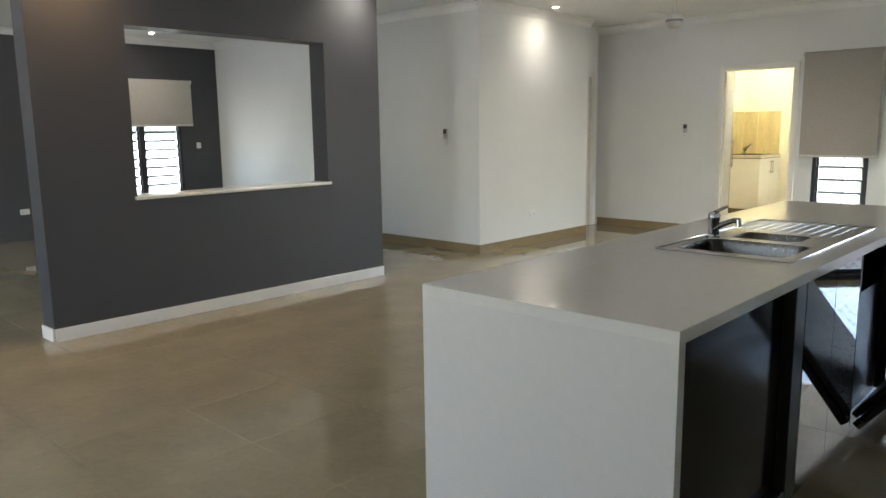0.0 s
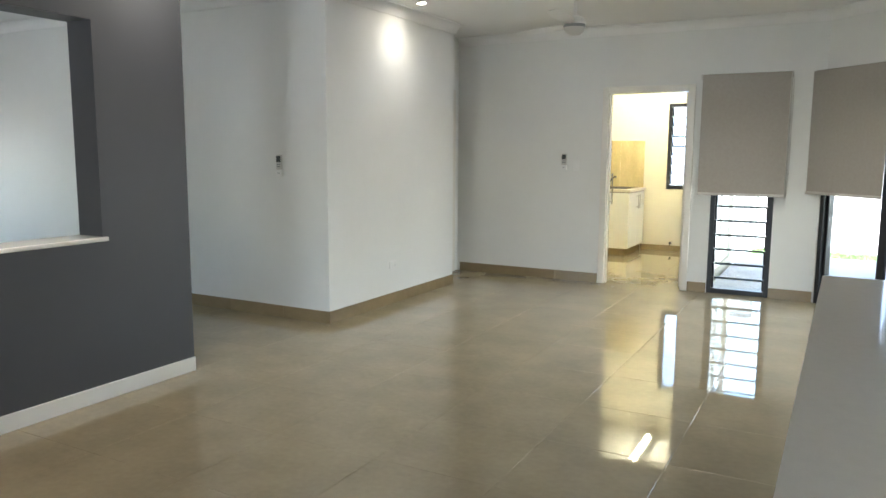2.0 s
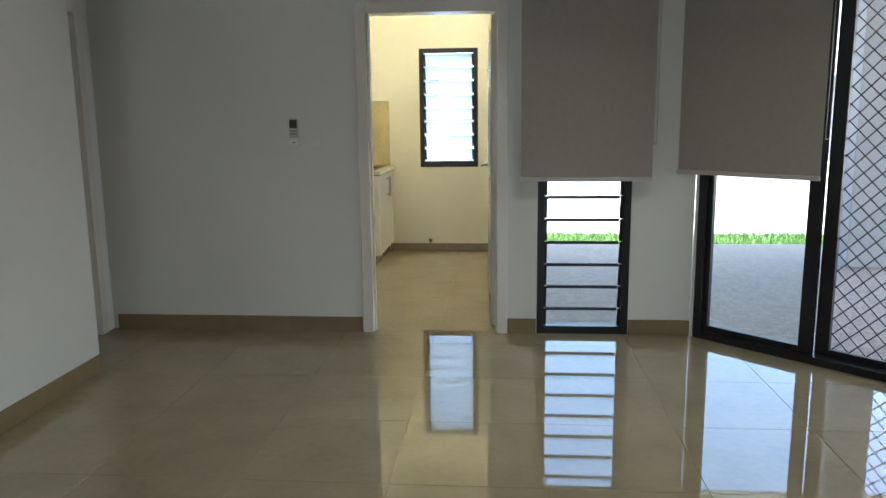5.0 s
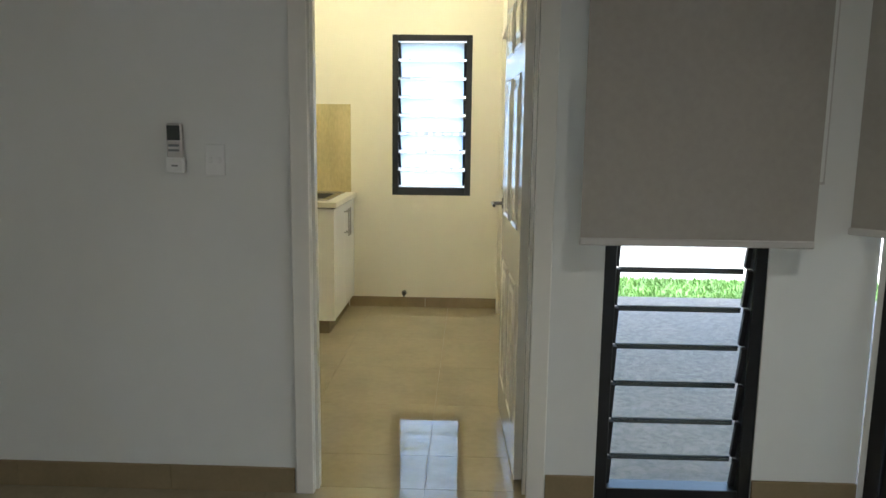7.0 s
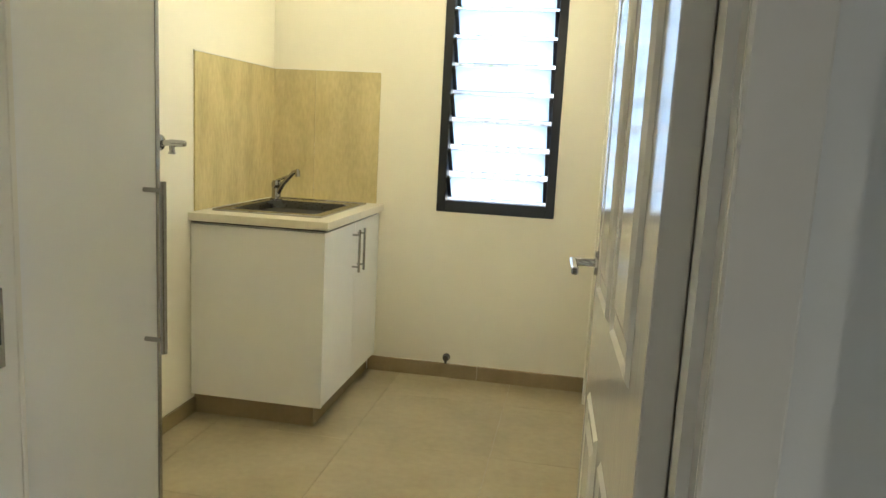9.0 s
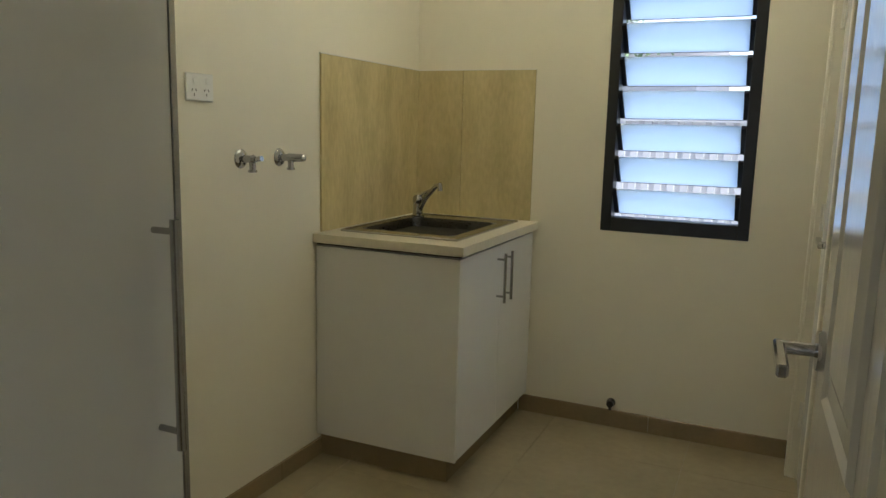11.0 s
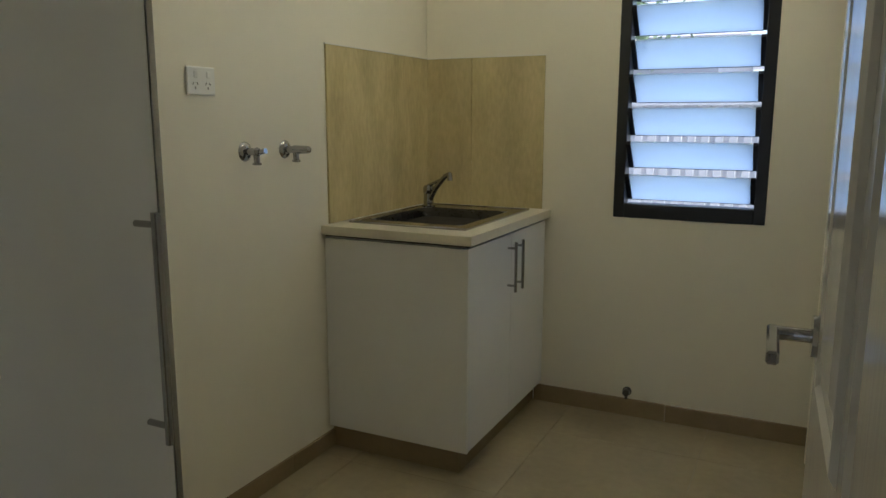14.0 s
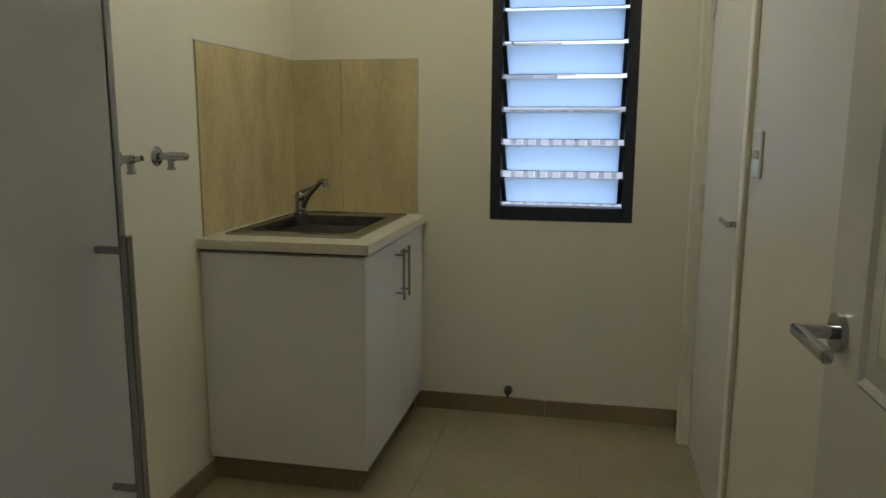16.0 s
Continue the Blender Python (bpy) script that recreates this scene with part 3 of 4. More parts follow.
def sink(name, x0, x1, y0, y1, z, bowls, label, drainer=None):
    """Inset steel sink; bowls are (x0, x1, y0, y1, depth)."""
    ob = thing(name, label, "sink")
    bm = B()
    xs = sorted({x0, x1, *[v for b in bowls for v in b[0:2]]})
    ysx = sorted({y0, y1, *[v for b in bowls for v in b[2:4]]})
    for a, b in zip(xs, xs[1:]):
        for c, d in zip(ysx, ysx[1:]):
            mx, my = (a + b) / 2, (c + d) / 2
            if not any(q[0] < mx < q[1] and q[2] < my < q[3] for q in bowls):
                box(bm, a, b, c, d, z + 0.001, z + 0.005)
    part("rim", bm, STEEL, ob, flat=True)
    bm = B()
    r = 0.005
    for p, q in (((x0, y0), (x1, y0)), ((x1, y0), (x1, y1)), ((x1, y1), (x0, y1)), ((x0, y1), (x0, y0))):
        tube(bm, (*p, z + 0.004), (*q, z + 0.004), r, seg=8)
        ball(bm, (*p, z + 0.004), r)
    part("rolled_edge", bm, CHROME, ob, "polished rolled edge")
    for a, b, c, d, dep in bowls:
        bm = B()
        loops = []
        for k, inset, rad in ((0.004, 0.0, 0.05), (-0.012, 0.004, 0.055), (-dep * 0.85, 0.018, 0.06), (-dep, 0.05, 0.05)):
            ring = []
            for cx, cy, s in ((b - inset - rad, d - inset - rad, 0), (a + inset + rad, d - inset - rad, 90), (a + inset + rad, c + inset + rad, 180), (b - inset - rad, c + inset + rad, 270)):
                for g in range(0, 91, 18):
                    ring.append(bm.verts.new((cx + rad * math.cos(radians(s + g)), cy + rad * math.sin(radians(s + g)), z + k)))
            loops.append(ring)
        for p, q in zip(loops, loops[1:]):
            for i in range(len(p)):
                bm.faces.new((p[i], p[(i + 1) % len(p)], q[(i + 1) % len(p)], q[i]))
        bm.faces.new(loops[-1])
        # corner fillets between the square cut-out and the round bowl
        rad = 0.05
        for cx, cy, sx, sy in ((b, d, -1, -1), (a, d, 1, -1), (a, c, 1, 1), (b, c, -1, 1)):
            corner = bm.verts.new((cx, cy, z + 0.0045))
            arc = [bm.verts.new((cx + sx * rad * (1 - math.cos(radians(g))), cy + sy * rad * (1 - math.sin(radians(g))), z + 0.0045)) for g in range(0, 91, 18)]
            for p, q in zip(arc, arc[1:]):
                bm.faces.new((corner, p, q))
        bowl = part("bowl", bm, DARK_STEEL, ob, "brushed steel bowl")
        bm = B()
        lathe(bm, [(0.001, 0.004), (0.03, 0.004), (0.04, 0.002), (0.042, 0.0)], 20, Matrix.Translation(((a + b) / 2, (c + d) / 2, z - dep)))
        part("waste", bm, CHROME, bowl, "chrome plug hole")
    if drainer:
        a, b, c, d = drainer
        for i in range(9):
            x = a + (b - a) * (i + 0.5) / 9
            part("drainer_rib", tube(B(), (x, c, z + 0.004), (x, d, z + 0.006), 0.0035, seg=8), STEEL, ob)
    return ob


sink("kitchen_sink", *SINK, IZ, [(-0.802, -0.395, 2.51, 2.83, 0.17), (-0.752, -0.475, 2.90, 3.11, 0.12)], "stainless steel double-bowl sink with drainer set in the island", drainer=(-0.82, -0.395, 3.17, 3.53))


def mixer(name, base, heading, label, h=0.13, reach=0.17, rise=0.08):
    """Single-lever mixer tap; heading in degrees is the way of the spout."""
    ob = thing(name, label, "tap", Matrix.Translation(base) @ pose(0, 0, 0, 0, 0, heading))
    bm = B()
    lathe(bm, [(0.0, 0.0), (0.03, 0.0), (0.03, 0.006), (0.024, 0.012), (0.022, h * 0.7), (0.025, h * 0.75), (0.025, h), (0.018, h + 0.012), (0.0, h + 0.014)], 24)
    part("body", bm, CHROME, ob)
    bm = B()
    pts = [Vector((0.01, 0, h * 0.35)), Vector((reach * 0.35, 0, h * 0.35 + rise * 0.55)), Vector((reach * 0.8, 0, h * 0.35 + rise * 1.1)), Vector((reach, 0, h * 0.35 + rise * 1.2))]
    for p, q in zip(pts, pts[1:]):
        tube(bm, p, q, 0.012, 0.011)
        ball(bm, q, 0.011)
    tube(bm, pts[-1], pts[-1] + Vector((0.004, 0, -0.028)), 0.012)
    part("spout", bm, CHROME, ob)
    bm = B()
    tube(bm, (0, 0, h + 0.01), (0.10, 0, h + 0.045), 0.008, 0.006)
    ball(bm, (0.10, 0, h + 0.045), 0.007)
    part("lever", bm, CHROME, ob)
    return ob


mixer("kitchen_tap", (-0.808, 2.868, IZ + 0.005), -38, "chrome single-lever mixer tap on the kitchen sink", h=0.095, reach=0.19, rise=0.05)

# opposite bench, met mostly in reflections
bench = thing("kitchen_bench", "black gloss kitchen bench with pale stone top and steel handles", "kitchen bench")
KX = DX.x - 0.002
part("worktop", bx(KX - 0.62, KX, 0.6, 5.4, 0.865, 0.90, bevel=0.003), STONE, bench, "pale polished stone worktop")
part("kickboard", bx(KX - 0.55, KX, 0.62, 5.38, 0.0, 0.12), STEEL, bench, "brushed metal kickboard")
for i in range(8):
    a = 0.6 + 0.6 * i
    d = part("door", bx(KX - 0.60, KX, a + 0.002, a + 0.598, 0.122, 0.86, bevel=0.002), BLACK_GLOSS, bench, "black high-gloss cabinet door")
    for z in ((0.78, 0.5, 0.3) if i % 2 else (0.78,)):
        bm = B()
        tube(bm, (KX - 0.635, a + 0.18, z), (KX - 0.635, a + 0.42, z), 0.006)
        for y in (a + 0.2, a + 0.4):
            tube(bm, (KX - 0.602, y, z), (KX - 0.635, y, z), 0.0045)
        part("handle", bm, STEEL, d, "steel bar handle")

# ---- ceiling fan and lamps ----
fan = thing("ceiling_fan", "white and silver three-blade ceiling fan at rest", "ceiling fan", pose(-3.05, 7.02, CEIL))
part("canopy", lathe(B(), [(0.0, -0.001), (0.065, -0.001), (0.06, -0.03), (0.02, -0.06), (0.013, -0.062)]), PLASTIC, fan)
part("downrod", tube(B(), (0, 0, -0.06), (0, 0, -0.22), 0.012), PLASTIC, fan)
part("motor", lathe(B(), [(0.0, -0.20), (0.03, -0.205), (0.075, -0.23), (0.09, -0.265), (0.085, -0.275)]), PLASTIC, fan)
part("motor_band", lathe(B(), [(0.085, -0.275), (0.088, -0.29), (0.085, -0.298)]), GREY_PLASTIC, fan, "grey motor band")
part("hub_cap", lathe(B(), [(0.085, -0.298), (0.075, -0.33), (0.045, -0.355), (0.0, -0.362)]), BLIND_BAR, fan, "silver hub cap")
for i in range(3):
    r = pose(0, 0, -0.275, 0, 0, 35 + 120 * i)
    bm = B()
    vs = []
    for x, w in ((0.08, 0.02), (0.18, 0.045), (0.3, 0.06), (0.5, 0.062), (0.62, 0.055), (0.66, 0.03)):
        vs.append([bm.verts.new((x, -w, -w * 0.12)), bm.verts.new((x, w, w * 0.12)), bm.verts.new((x, w, w * 0.12 + 0.006)), bm.verts.new((x, -w, -w * 0.12 + 0.006))])
    for a, b in zip(vs, vs[1:]):
        for k in range(4):
            bm.faces.new((a[k], a[(k + 1) % 4], b[(k + 1) % 4], b[k]))
    bm.faces.new(vs[0]), bm.faces.new(vs[-1])
    bmesh.ops.transform(bm, matrix=r, verts=bm.verts)
    part("blade", bm, PLASTIC, fan)


def downlight(x, y, power, color):
    ob = thing("downlight", "small round white recessed ceiling downlight, switched on", "downlight", pose(x, y, CEIL), "recessed downlights")
    part("trim_ring", lathe(B(), [(0.048, -0.0005), (0.047, -0.008), (0.036, -0.009), (0.034, -0.003)]), PLASTIC, ob)
    part("lens", lathe(B(), [(0.0, -0.004), (0.034, -0.004)]), LED, ob, "glowing lens")
    l = new("downlight_lamp", bpy.data.lights.new("downlight", "SPOT"))
    l.data.energy, l.data.color, l.data.spot_size, l.data.spot_blend, l.data.shadow_soft_size = power, color, radians(140), 1.0, 0.06
    l.matrix_world = look((x, y, CEIL - 0.02), (x, y, 0))
    return ob


for x, y, p, c in ((-4.42, 6.93, 1.9, (1, 0.95, 0.86)), (-1.76, 7.05, 15, (1, 0.95, 0.86)), (-4.48, 4.2, 6, (1, 0.93, 0.8)), (-4.48, 1.75, 6, (1, 0.6, 0.25)), (-9.4, 4.65, 4, (1, 0.95, 0.86))):
    downlight(x, y, p, c)

# ---- living-room wall fittings ----
def remote(m):
    ob = thing("remote_control", "white air conditioner remote control in a wall cradle", "remote control", m, "wall remotes")
    part("body", bx(-0.028, 0.028, -0.026, -0.006, -0.08, 0.09, bevel=0.006), BLIND_BAR, ob, "grey-white handset")
    part("cradle", bx(-0.032, 0.032, -0.03, -0.001, -0.085, -0.03, bevel=0.004), PLASTIC, ob)
    part("display", bx(-0.023, 0.023, -0.0275, -0.0262, 0.03, 0.082, bevel=0.001), LCD, ob, "dark grey display")
    for z in (-0.005, 0.012):
        part("button", bx(-0.02, 0.02, -0.0285, -0.0262, z - 0.004, z + 0.004, bevel=0.001), GREY_PLASTIC, ob, "grey button")
    part("badge", bx(-0.01, 0.012, -0.0312, -0.0302, -0.062, -0.056), GREY_PLASTIC, ob)
    return ob


remote(pose(-3.775, FAR, 1.30))
remote(pose(-5.19, 5.93, 1.285))


def switch_plate(m, w, h, label, rockers=1, sockets=0, name="light_switch", category="light switch"):
    ob = thing(name, label, category, m)
    part("plate", bx(-w / 2, w / 2, -0.009, -0.0005, -h / 2, h / 2, bevel=0.003), PLASTIC, ob)
    n = max(rockers, 1)
    for i in range(rockers):
        x = (i - (n - 1) / 2) * w * 0.45
        z = h * 0.22 if sockets else 0
        part("rocker", bx(x - 0.007, x + 0.007, -0.013, -0.009, z - 0.010, z + 0.010, bevel=0.002), PLASTIC, ob)
    for i in range(sockets):
        x = (i - (sockets - 1) / 2) * w * 0.45
        for dx, dz, a in ((-0.008, 0.0, 30), (0.008, 0.0, -30), (0.0, -0.013, 0)):
            part("slot", box(B(), -0.0012, 0.0012, -0.0096, -0.0088, -0.004, 0.004, m=pose(x + dx, 0, -h * 0.1 + dz, 0, a, 0)), GAP, ob, "dark pin slot")
    return ob


switch_plate(pose(-3.635, FAR, 1.262), 0.072, 0.114, "white four-way light switch plate on the wall", 2)
switch_plate(pose(-4.705, 6.89, 0.365, 0, 0, 90), 0.115, 0.072, "white double power point low on the wall", 2, 2, "power_point", "power point")
switch_plate(pose(-9.998, 3.05, 0.38, 0, 0, 90), 0.115, 0.072, "white double power point on the dark wall", 2, 2, "power_point", "power point")
switch_plate(pose(-9.998, 5.56, 1.17, 0, 0, 90), 0.072, 0.09, "white light switch on the dark lounge wall", 1)

# ---- laundry ----
cup = thing("linen_cupboard", "tall pale grey laundry cupboard with a long steel handle", "cupboard")
part("body", bx(LEFT + 0.002, -3.487, FAR + 0.124, 9.645, 0.0, 2.40), CREAM_WALL, cup, "cream painted cupboard side")
d = part("door", bx(-3.485, -3.466, FAR + 0.124, 9.643, 0.01, 2.40, bevel=0.001), GREY_PANEL, cup)
part("edge_strip", bx(-3.487, -3.464, 9.6435, 9.656, 0.01, 2.40, bevel=0.001), STEEL, d, "bright aluminium edge strip")
bm = B()
tube(bm, (-3.425, 9.60, 0.815), (-3.425, 9.60, 1.168), 0.007, seg=20)
for z in (0.843, 1.15):
    tube(bm, (-3.4665, 9.60, z), (-3.425, 9.60, z), 0.005)
part("handle", bm, STEEL, d, "brushed steel bar handle")

cab = thing("sink_cabinet", "white gloss laundry sink cabinet with two doors", "cabinet")
CX, CY = -3.62, 11.155
part("body", bx(LEFT + 0.002, CX - 0.02, CY, BACK - 0.002, 0.10, 0.8585), MELAMINE, cab)
part("end_panel", bx(LEFT + 0.004, CX - 0.001, CY - 0.017, CY - 0.001, 0.095, 0.854, bevel=0.001), MELAMINE, cab)
part("shadow_line", bx(LEFT + 0.004, CX - 0.004, CY - 0.012, BACK - 0.004, 0.859, 0.8678), GAP, cab)
SEAM = 11.56
for a, b, hy in ((CY - 0.015, SEAM - 0.0015, SEAM - 0.04), (SEAM + 0.0015, BACK - 0.022, SEAM + 0.04)):
    d = part("door", bx(CX - 0.018, CX, a, b, 0.10, 0.854, bevel=0.0012), MELAMINE, cab)
    bm = B()
    tube(bm, (CX + 0.034, hy, 0.625), (CX + 0.034, hy, 0.825), 0.006)
    for z in (0.65, 0.80):
        tube(bm, (CX + 0.0005, hy, z), (CX + 0.034, hy, z), 0.0045)
    part("handle", bm, STEEL, d, "steel bar handle")
part("toe_kick", bx(LEFT + 0.004, CX - 0.045, CY + 0.012, CY + 0.024, 0.0, 0.099), SKIRT, cab, "brown tile toe kick")
part("toe_kick", bx(CX - 0.057, CX - 0.045, CY + 0.0245, BACK - 0.004, 0.0, 0.099), SKIRT, cab, "brown tile toe kick")

LS = (-4.17, -3.68, 11.24, 11.92)
top = thing("laundry_benchtop", "cream laminate benchtop on the laundry cabinet", "benchtop")
bm = B()
X0, X1, Y0, Y1, Z0, Z1 = LEFT + 0.002, -3.602, 11.12, BACK - 0.002, 0.868, 0.902
box(bm, X0, LS[0] + 0.03, Y0, Y1, Z0, Z1)
box(bm, LS[1] - 0.03, X1, Y0, Y1, Z0, Z1)
box(bm, LS[0] + 0.03, LS[1] - 0.03, Y0, LS[2] + 0.03, Z0, Z1)
box(bm, LS[0] + 0.03, LS[1] - 0.03, LS[3] - 0.03, Y1, Z0, Z1)
bmesh.ops.remove_doubles(bm, verts=bm.verts, dist=1e-5)
part("slab", bm, BENCH, top, flat=True)
sink("laundry_sink", *LS, Z1, [(-4.13, -3.73, 11.32, 11.80, 0.2)], "stainless steel laundry trough set in the benchtop")
mixer("laundry_tap", (-4.125, 11.82, Z1 + 0.005), -28, "chrome single-lever mixer tap in the laundry corner", h=0.085, reach=0.16, rise=0.105)

splash = thing("splashback", "sand-coloured stone-look tile splashback", "splashback", kind="structure")
for y0, y1 in ((11.17, BACK - 0.001),):
    part("splash_tile", bx(LEFT + 0.0005, LEFT + 0.009, y0, y1, Z1 + 0.001, 1.572, bevel=0.001), SPLASH, splash)
for x0, x1 in ((LEFT + 0.0095, -3.992), (-3.989, -3.643)):
    part("splash_tile", bx(x0, x1, BACK - 0.009, BACK - 0.0005, Z1 + 0.001, 1.572, bevel=0.001), SPLASH, splash)
bm = B()
box(bm, LEFT + 0.0005, LEFT + 0.010, 11.165, BACK - 0.01, 1.5725, 1.577)
box(bm, LEFT + 0.010, -3.64, BACK - 0.010, BACK - 0.0005, 1.5725, 1.577)
part("edge_trim", bm, WHITE_TRIM, splash, "white edge trim")


def wall_tap(y, turn, label):
    ob = thing("washing_machine_tap", label, "tap", Matrix.Translation((LEFT, y, 1.195)), "laundry wall taps")
    part("flange", lathe(B(), [(0.0, 0.012), (0.014, 0.012), (0.024, 0.008), (0.031, 0.003), (0.032, 0.0005)], 24, pose(0, 0, 0, 0, 90, 0)), CHROME, ob)
    bm = B()
    tube(bm, (0.008, 0, 0), (0.05, 0, 0), 0.012)
    if turn:
        tube(bm, (0.04, 0, 0), (0.09, 0.01, 0), 0.015, 0.013)
        ball(bm, (0.09, 0.01, 0), 0.013)
    else:
        tube(bm, (0.05, 0, 0), (0.062, 0, 0), 0.015, 0.010)
        tube(bm, (0.062, 0, 0), (0.085, 0.0, 0.004), 0.008, 0.009)
    part("body", bm, CHROME, ob)
    bm = B()
    tube(bm, (0.048, 0, -0.005), (0.048, 0, -0.034), 0.010)
    tube(bm, (0.048, 0, -0.034), (0.048, 0, -0.042), 0.014, seg=8)
    part("hose_spigot", bm, CHROME, ob, "threaded chrome hose spigot")
    return ob


wall_tap(10.715, False, "chrome washing machine tap with bare spindle on the wall")
wall_tap(10.92, True, "chrome washing machine tap with capped knob on the wall")
switch_plate(pose(LEFT, 10.53, 1.41, 0, 0, 90), 0.115, 0.082, "white double power point on the laundry wall", 2, 2, "power_point", "power point")
switch_plate(pose(RIGHT, 10.715, 1.23, 0, 0, -90), 0.072, 0.114, "white light switch beside the outside door", 2)
cap = thing("drain_cap", "small chrome capped drain outlet above the skirting", "drain cap", pose(-3.227, BACK, 0.112))
part("flange", tube(B(), (0, -0.0005, 0), (0, -0.006, 0), 0.02, seg=20), CHROME, cap)
part("cap", tube(tube(B(), (0, -0.006, 0), (0, -0.035, 0), 0.015), (0, -0.022, -0.012), (0, -0.022, -0.03), 0.007), DARK_STEEL, cap)

bat = thing("fluorescent_batten", "white fluorescent batten on the laundry ceiling, switched on", "ceiling light", pose(-3.31, 11.05, CEIL))
part("housing", bx(-0.06, 0.06, -0.48, 0.48, -0.045, -0.001, bevel=0.004), PLASTIC, bat)
for y in (-0.465, 0.455):
    part("lamp_holder", bx(-0.014, 0.014, y, y + 0.01, -0.085, -0.0455, bevel=0.002), PLASTIC, bat)
part("tube", tube(B(), (0, -0.454, -0.07), (0, 0.454, -0.07), 0.013, seg=14), TUBE, bat, "glowing fluorescent tube")

# ---- outdoors ----
bm = B()
bmesh.ops.create_grid(bm, x_segments=1, y_segments=1, size=400)
bmesh.ops.transform(bm, matrix=Matrix.Translation((0, 0, -0.16)), verts=bm.verts)
solid("ground", bm, CONCRETE, "pale bare concrete and gravel ground", "ground", "structure", flat=True)
solid("pavement", bx(-2.3, 9.0, 5.0, 12.75, -0.155, -0.05), AGGREGATE, "grey exposed-aggregate patio slab", "patio", "structure", flat=True)
random.seed(4)
bm = B()
for i in range(22000):
    x, y = random.uniform(-2.3, 9.5), random.uniform(12.77, 14.0) 
    h, a, w = random.uniform(0.03, 0.08), random.uniform(0, 6.28), random.uniform(0.008, 0.018)
    dx, dy = w * math.cos(a), w * math.sin(a)
    k = random.uniform(-0.05, 0.05)
    bm.faces.new([bm.verts.new(p) for p in ((x - dx, y - dy, -0.15), (x + dx, y + dy, -0.15), (x + k, y + k * 0.6, -0.15 + h))])
solid("lawn", bm, GRASS, "strip of short green grass beside the patio", "grass", "stuff", flat=True)
bm = B()
box(bm, -2.3, 9.5, 12.76, 14.0, -0.158, -0.13)
solid("lawn_soil", bm, GRASS, "green turf under the grass blades", "grass", "structure", flat=True)
col = thing("patio_column", "square pale grey rendered patio column", "column")
part("shaft", bx(0.78, 1.14, 11.42, 11.78, -0.05, 2.62, bevel=0.004), RENDERED, col)
roof = thing("patio_roof", "flat white patio roof on a column", "patio roof")
part("soffit", bx(-2.3, 9.0, 5.0, 12.3, 2.82, 2.86), CEILING, roof)
part("roof_sheet", bx(-2.4, 9.1, 4.9, 12.4, 2.865, 2.92), ROOF, roof)
part("beam", bx(-2.3, 9.0, 11.5, 11.7, 2.62, 2.818), CEILING, roof)

fence = thing("corrugated_fence", "pale ribbed metal boundary fence", "fence")
for i in range(23):
    bm = B()
    x = -9.0 + i * 0.29
    prof = []
    for k in range(3):
        c = x + k * 0.0963
        prof += [(c, 14.60), (c + 0.050, 14.60), (c + 0.056, 14.615), (c + 0.090, 14.615)]
    prof.append((x + 0.2889, 14.60))
    outline = prof + [(px, py + 0.004) for px, py in reversed(prof)]
    lo = [bm.verts.new((px, py, -0.16)) for px, py in outline]
    hi = [bm.verts.new((px, py, 1.40)) for px, py in outline]
    for k in range(len(outline)):
        n_ = (k + 1) % len(outline)
        bm.faces.new((lo[k], lo[n_], hi[n_], hi[k]))
    part("fence_sheet", bm, FENCE, fence, flat=True)
part("top_rail", bx(-9.0, -2.33, 14.59, 14.65, 1.401, 1.44), FENCE, fence)


def house(name, x0, x1, y0, y1, h, label):
    ob = thing(name, label, "house")
    part("wall", bx(x0, x1, y0, y1, -0.16, h), RENDERED, ob)
    bm = B()
    cx = (y0 + y1) / 2
    pts = [(x0 - 0.5, y0 - 0.6, h), (x1 + 0.5, y0 - 0.6, h), (x1 + 0.5, y1 + 0.6, h), (x0 - 0.5, y1 + 0.6, h), (x0 + 1.5, cx, h + 1.5), (x1 - 1.5, cx, h + 1.5)]
    v = [bm.verts.new(p) for p in pts]
    for f in ((0, 1, 5, 4), (1, 2, 5), (2, 3, 4, 5), (3, 0, 4), (3, 2, 1, 0)):
        bm.faces.new([v[i] for i in f])
    part("roof", bm, ROOF, ob, "grey metal hip roof", flat=True)
    n = int((x1 - x0) / 3)
    for i in range(n):
        x = x0 + 1.0 + 3 * i
        w = part("window", bx(x, x + 1.2, y0 - 0.03, y0 - 0.002, 0.9, 2.0), ALU_BLACK, ob)
        part("pane", bx(x + 0.05, x + 1.15, y0 - 0.04, y0 - 0.031, 0.95, 1.95), LCD, w)
    return ob


house("neighbour_house", 3.5, 18, 31, 39, 2.7, "single-storey pale rendered house across the street")
house("neighbour_house", -16, -4, 22, 30, 2.6, "single-storey pale rendered house behind the fence")


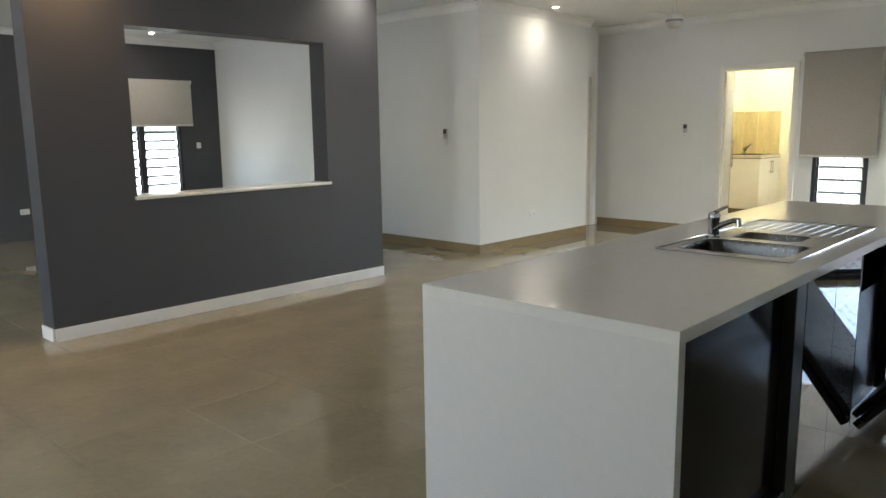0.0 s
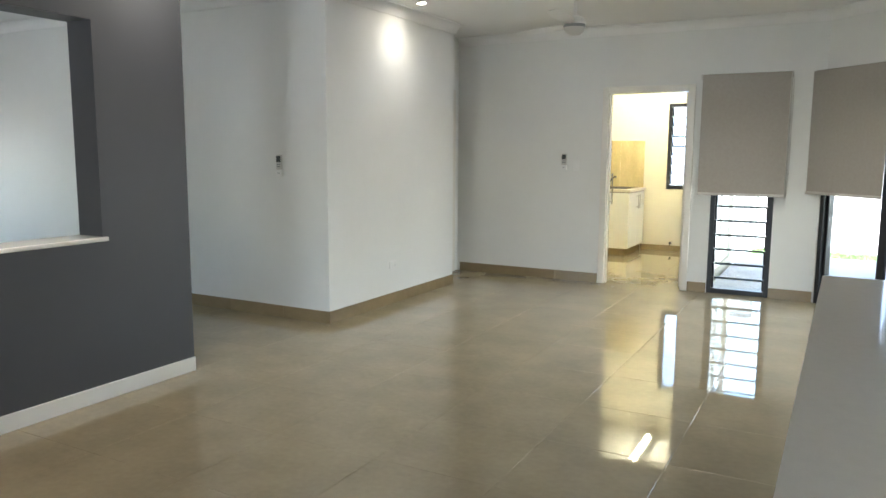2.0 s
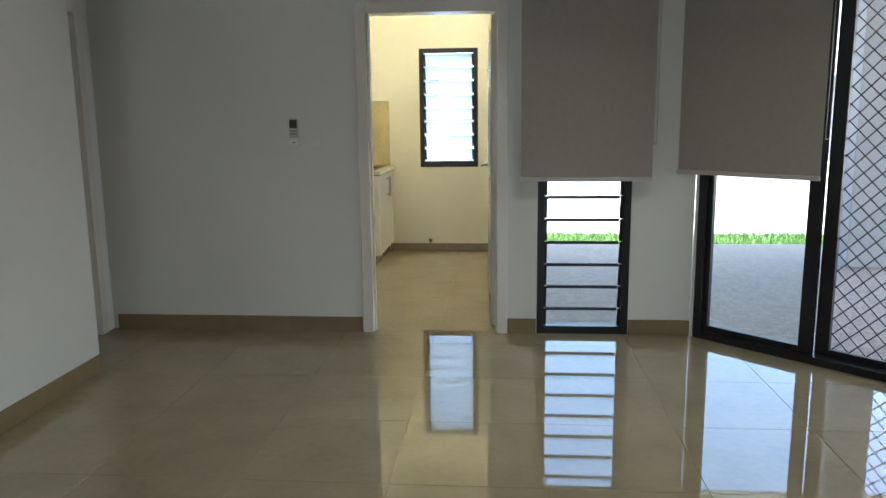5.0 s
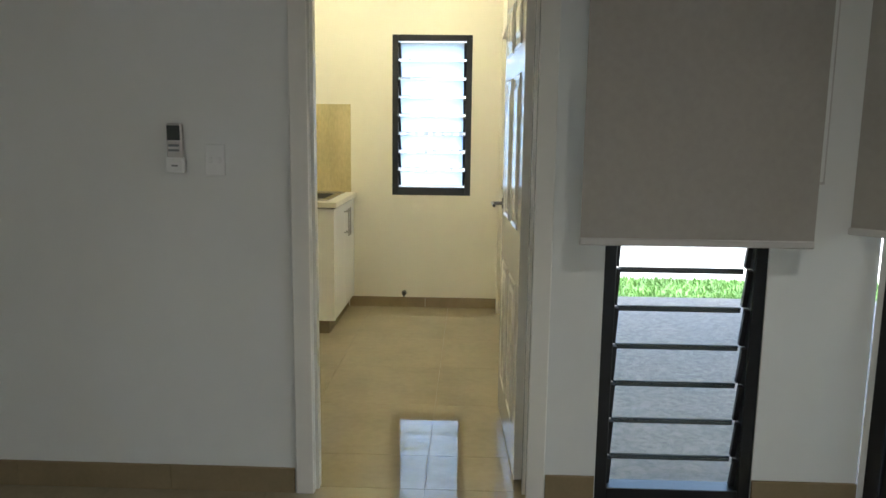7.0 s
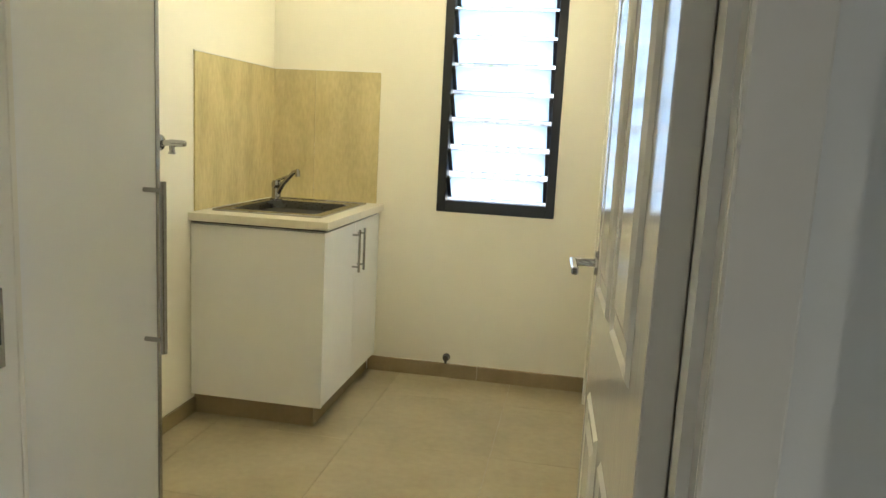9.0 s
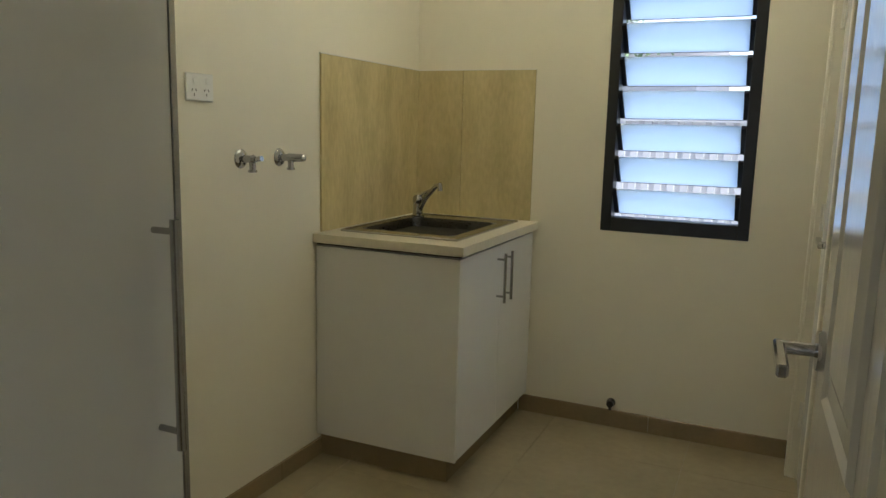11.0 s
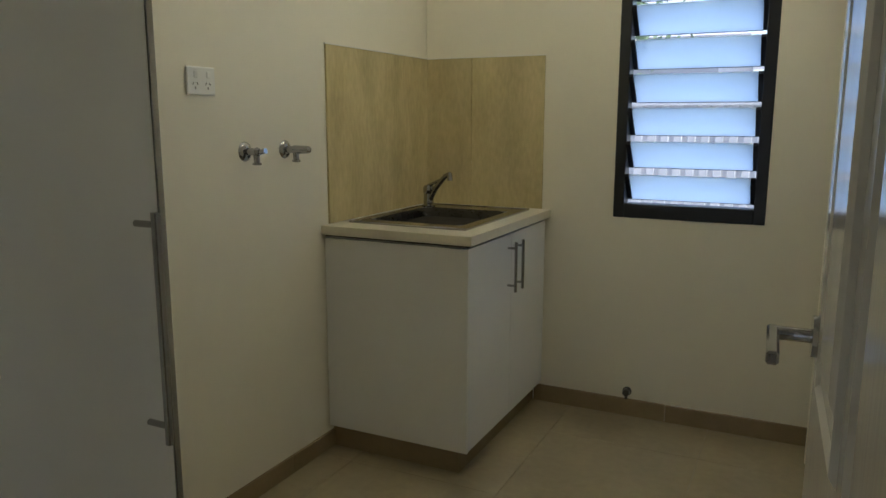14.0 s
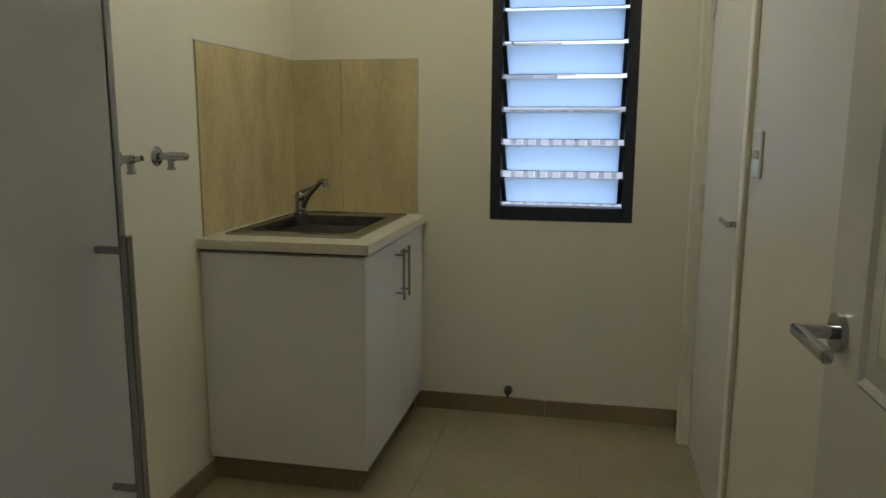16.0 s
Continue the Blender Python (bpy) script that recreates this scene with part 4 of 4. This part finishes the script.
def tree(x, y, h, spread, seed):
    rnd = random.Random(seed)
    ob = thing("tree", "leafy green garden tree", "tree", pose(x, y, -0.16))
    bm = B()
    tube(bm, (0, 0, 0), (0.1, 0.05, h * 0.45), 0.13, 0.09, 10)
    tips = []
    for i in range(7):
        a = rnd.uniform(0, 6.28)
        p = Vector((0.1, 0.05, h * (0.3 + 0.15 * rnd.random())))
        q = p + Vector((math.cos(a) * spread * 0.6, math.sin(a) * spread * 0.6, h * rnd.uniform(0.2, 0.45)))
        tube(bm, p, q, 0.05, 0.015, 8)
        tips.append(q)
    part("trunk", bm, BARK, ob)
    bm = B()
    for i in range(5200):
        c = rnd.choice(tips)
        d = Vector((rnd.gauss(0, 1), rnd.gauss(0, 1), rnd.gauss(0, 0.8))) * spread * 0.28
        n = Vector((rnd.uniform(-1, 1), rnd.uniform(-1, 1), rnd.uniform(-0.3, 1))).normalized()
        u = n.orthogonal().normalized() * rnd.uniform(0.035, 0.075)
        w = n.cross(u) * 0.5
        o = c + d
        bm.faces.new([bm.verts.new(o + k) for k in (-u, w, u, -w)])
    part("crown", bm, LEAF, ob, flat=True)
    return ob


tree(1.0, 22.8, 3.5, 1.7, 1)
tree(9.5, 27, 4.6, 1.9, 2)
tree(-6.2, 19.0, 4.0, 1.6, 3)
tree(14.5, 29, 5.5, 2.2, 5)
bin_ = thing("wheelie_bin", "blue plastic wheelie bin beside the street", "bin", pose(2.15, 25.5, -0.16))
bm = B()
box(bm, -0.28, 0.28, -0.3, 0.3, 0.1, 0.95, bevel=0.03)
for v in bm.verts:
    k = 0.78 + 0.22 * v.co.z
    v.co.x *= k
    v.co.y *= k
part("body", bm, BLUE, bin_)
part("lid", bx(-0.31, 0.31, -0.34, 0.34, 0.951, 1.02, bevel=0.02), BLUE, bin_)
part("wheel", tube(B(), (-0.3, 0.25, 0.1), (-0.24, 0.25, 0.1), 0.1), BLACK_MATT, bin_)
part("wheel", tube(B(), (0.24, 0.25, 0.1), (0.3, 0.25, 0.1), 0.1), BLACK_MATT, bin_)

# ---- floor tiles ----
floor = thing("floor", "polished cream porcelain floor tiles with thin grout joints", "floor", kind="structure")
bm = B()
box(bm, -10.12, DX.x + 0.1, -2.7, 6.3, -0.15, -0.0035)
box(bm, -10.12, -1.2, 6.3, FAR + 0.05, -0.15, -0.0035)
box(bm, LEFT - 0.1, RIGHT + 0.1, FAR + 0.05, BACK + 0.1, -0.15, -0.0035)
v = [bm.verts.new(p) for z in (-0.15, -0.0035) for p in ((-1.2, 6.3, z), (DX.x + 0.1, 6.3, z), (DX.x + 0.1, 6.58, z), (-1.2, FAR + 0.02, z))]
for f in ((0, 1, 2, 3), (4, 5, 6, 7), (0, 1, 5, 4), (1, 2, 6, 5), (2, 3, 7, 6), (3, 0, 4, 7)):
    bm.faces.new([v[i] for i in f])
part("grout_bed", bm, GROUT, floor, flat=True)
tile_meshes = {}


def tile_bm(x0, x1, y0, y1, bm=None):
    bm = bm or B()
    g, b = 0.0007, 0.0008
    lo = [bm.verts.new((x, y, -0.009)) for x, y in ((x0 + g, y0 + g), (x1 - g, y0 + g), (x1 - g, y1 - g), (x0 + g, y1 - g))]
    up = [bm.verts.new((x, y, -b)) for x, y in ((x0 + g, y0 + g), (x1 - g, y0 + g), (x1 - g, y1 - g), (x0 + g, y1 - g))]
    tp = [bm.verts.new((x, y, 0)) for x, y in ((x0 + g + b, y0 + g + b), (x1 - g - b, y0 + g + b), (x1 - g - b, y1 - g - b), (x0 + g + b, y1 - g - b))]
    for p, q in ((lo, up), (up, tp)):
        for i in range(4):
            bm.faces.new((p[i], p[(i + 1) % 4], q[(i + 1) % 4], q[i]))
    bm.faces.new(tp)
    return bm


def lay(xa, xb, ya, yb, rest, edge=99.0):
    i = math.floor((xa - GRID_X) / TS)
    while GRID_X + i * TS < xb:
        j = math.floor((ya - GRID_Y) / TS)
        while GRID_Y + j * TS < yb:
            x0, x1 = max(xa, GRID_X + i * TS), min(xb, GRID_X + (i + 1) * TS)
            y0, y1 = max(ya, GRID_Y + j * TS), min(yb, GRID_Y + (j + 1) * TS)
            j += 1
            if x0 + y0 > edge or x1 - x0 < 0.01 or y1 - y0 < 0.01:
                continue
            if (x0 < -6.6 or y1 < -0.6) and x1 + y1 < edge:
                tile_bm(x0, x1, y0, y1, rest)
                continue
            w, d = round(x1 - x0, 4), round(y1 - y0, 4)
            if x1 + y1 > edge:
                bm = tile_bm(0, w, 0, d)
                bmesh.ops.bisect_plane(bm, geom=bm.verts[:] + bm.edges[:] + bm.faces[:], plane_co=(edge - x0 - y0, 0, 0), plane_no=(1, 1, 0), clear_outer=True)
                me = mesh("tile", bm, TILE, True)
            else:
                if (w, d) not in tile_meshes:
                    tile_meshes[(w, d)] = mesh("tile", tile_bm(0, w, 0, d), TILE, True)
                me = tile_meshes[(w, d)]
            ob = new("tile", me)
            ob.location = (x0, y0, 0)
            ob.parent = floor
        i += 1


rest = B()
lay(-10.06, DX.x + 0.06, -2.66, FAR + 0.05, rest, -1.27 + FAR - 0.01 + 0.06)
lay(LEFT - 0.05, RIGHT + 0.05, FAR + 0.05, BACK + 0.06, rest)
tagged(part("far_tiles", rest, TILE, floor, flat=True), kind="stuff")
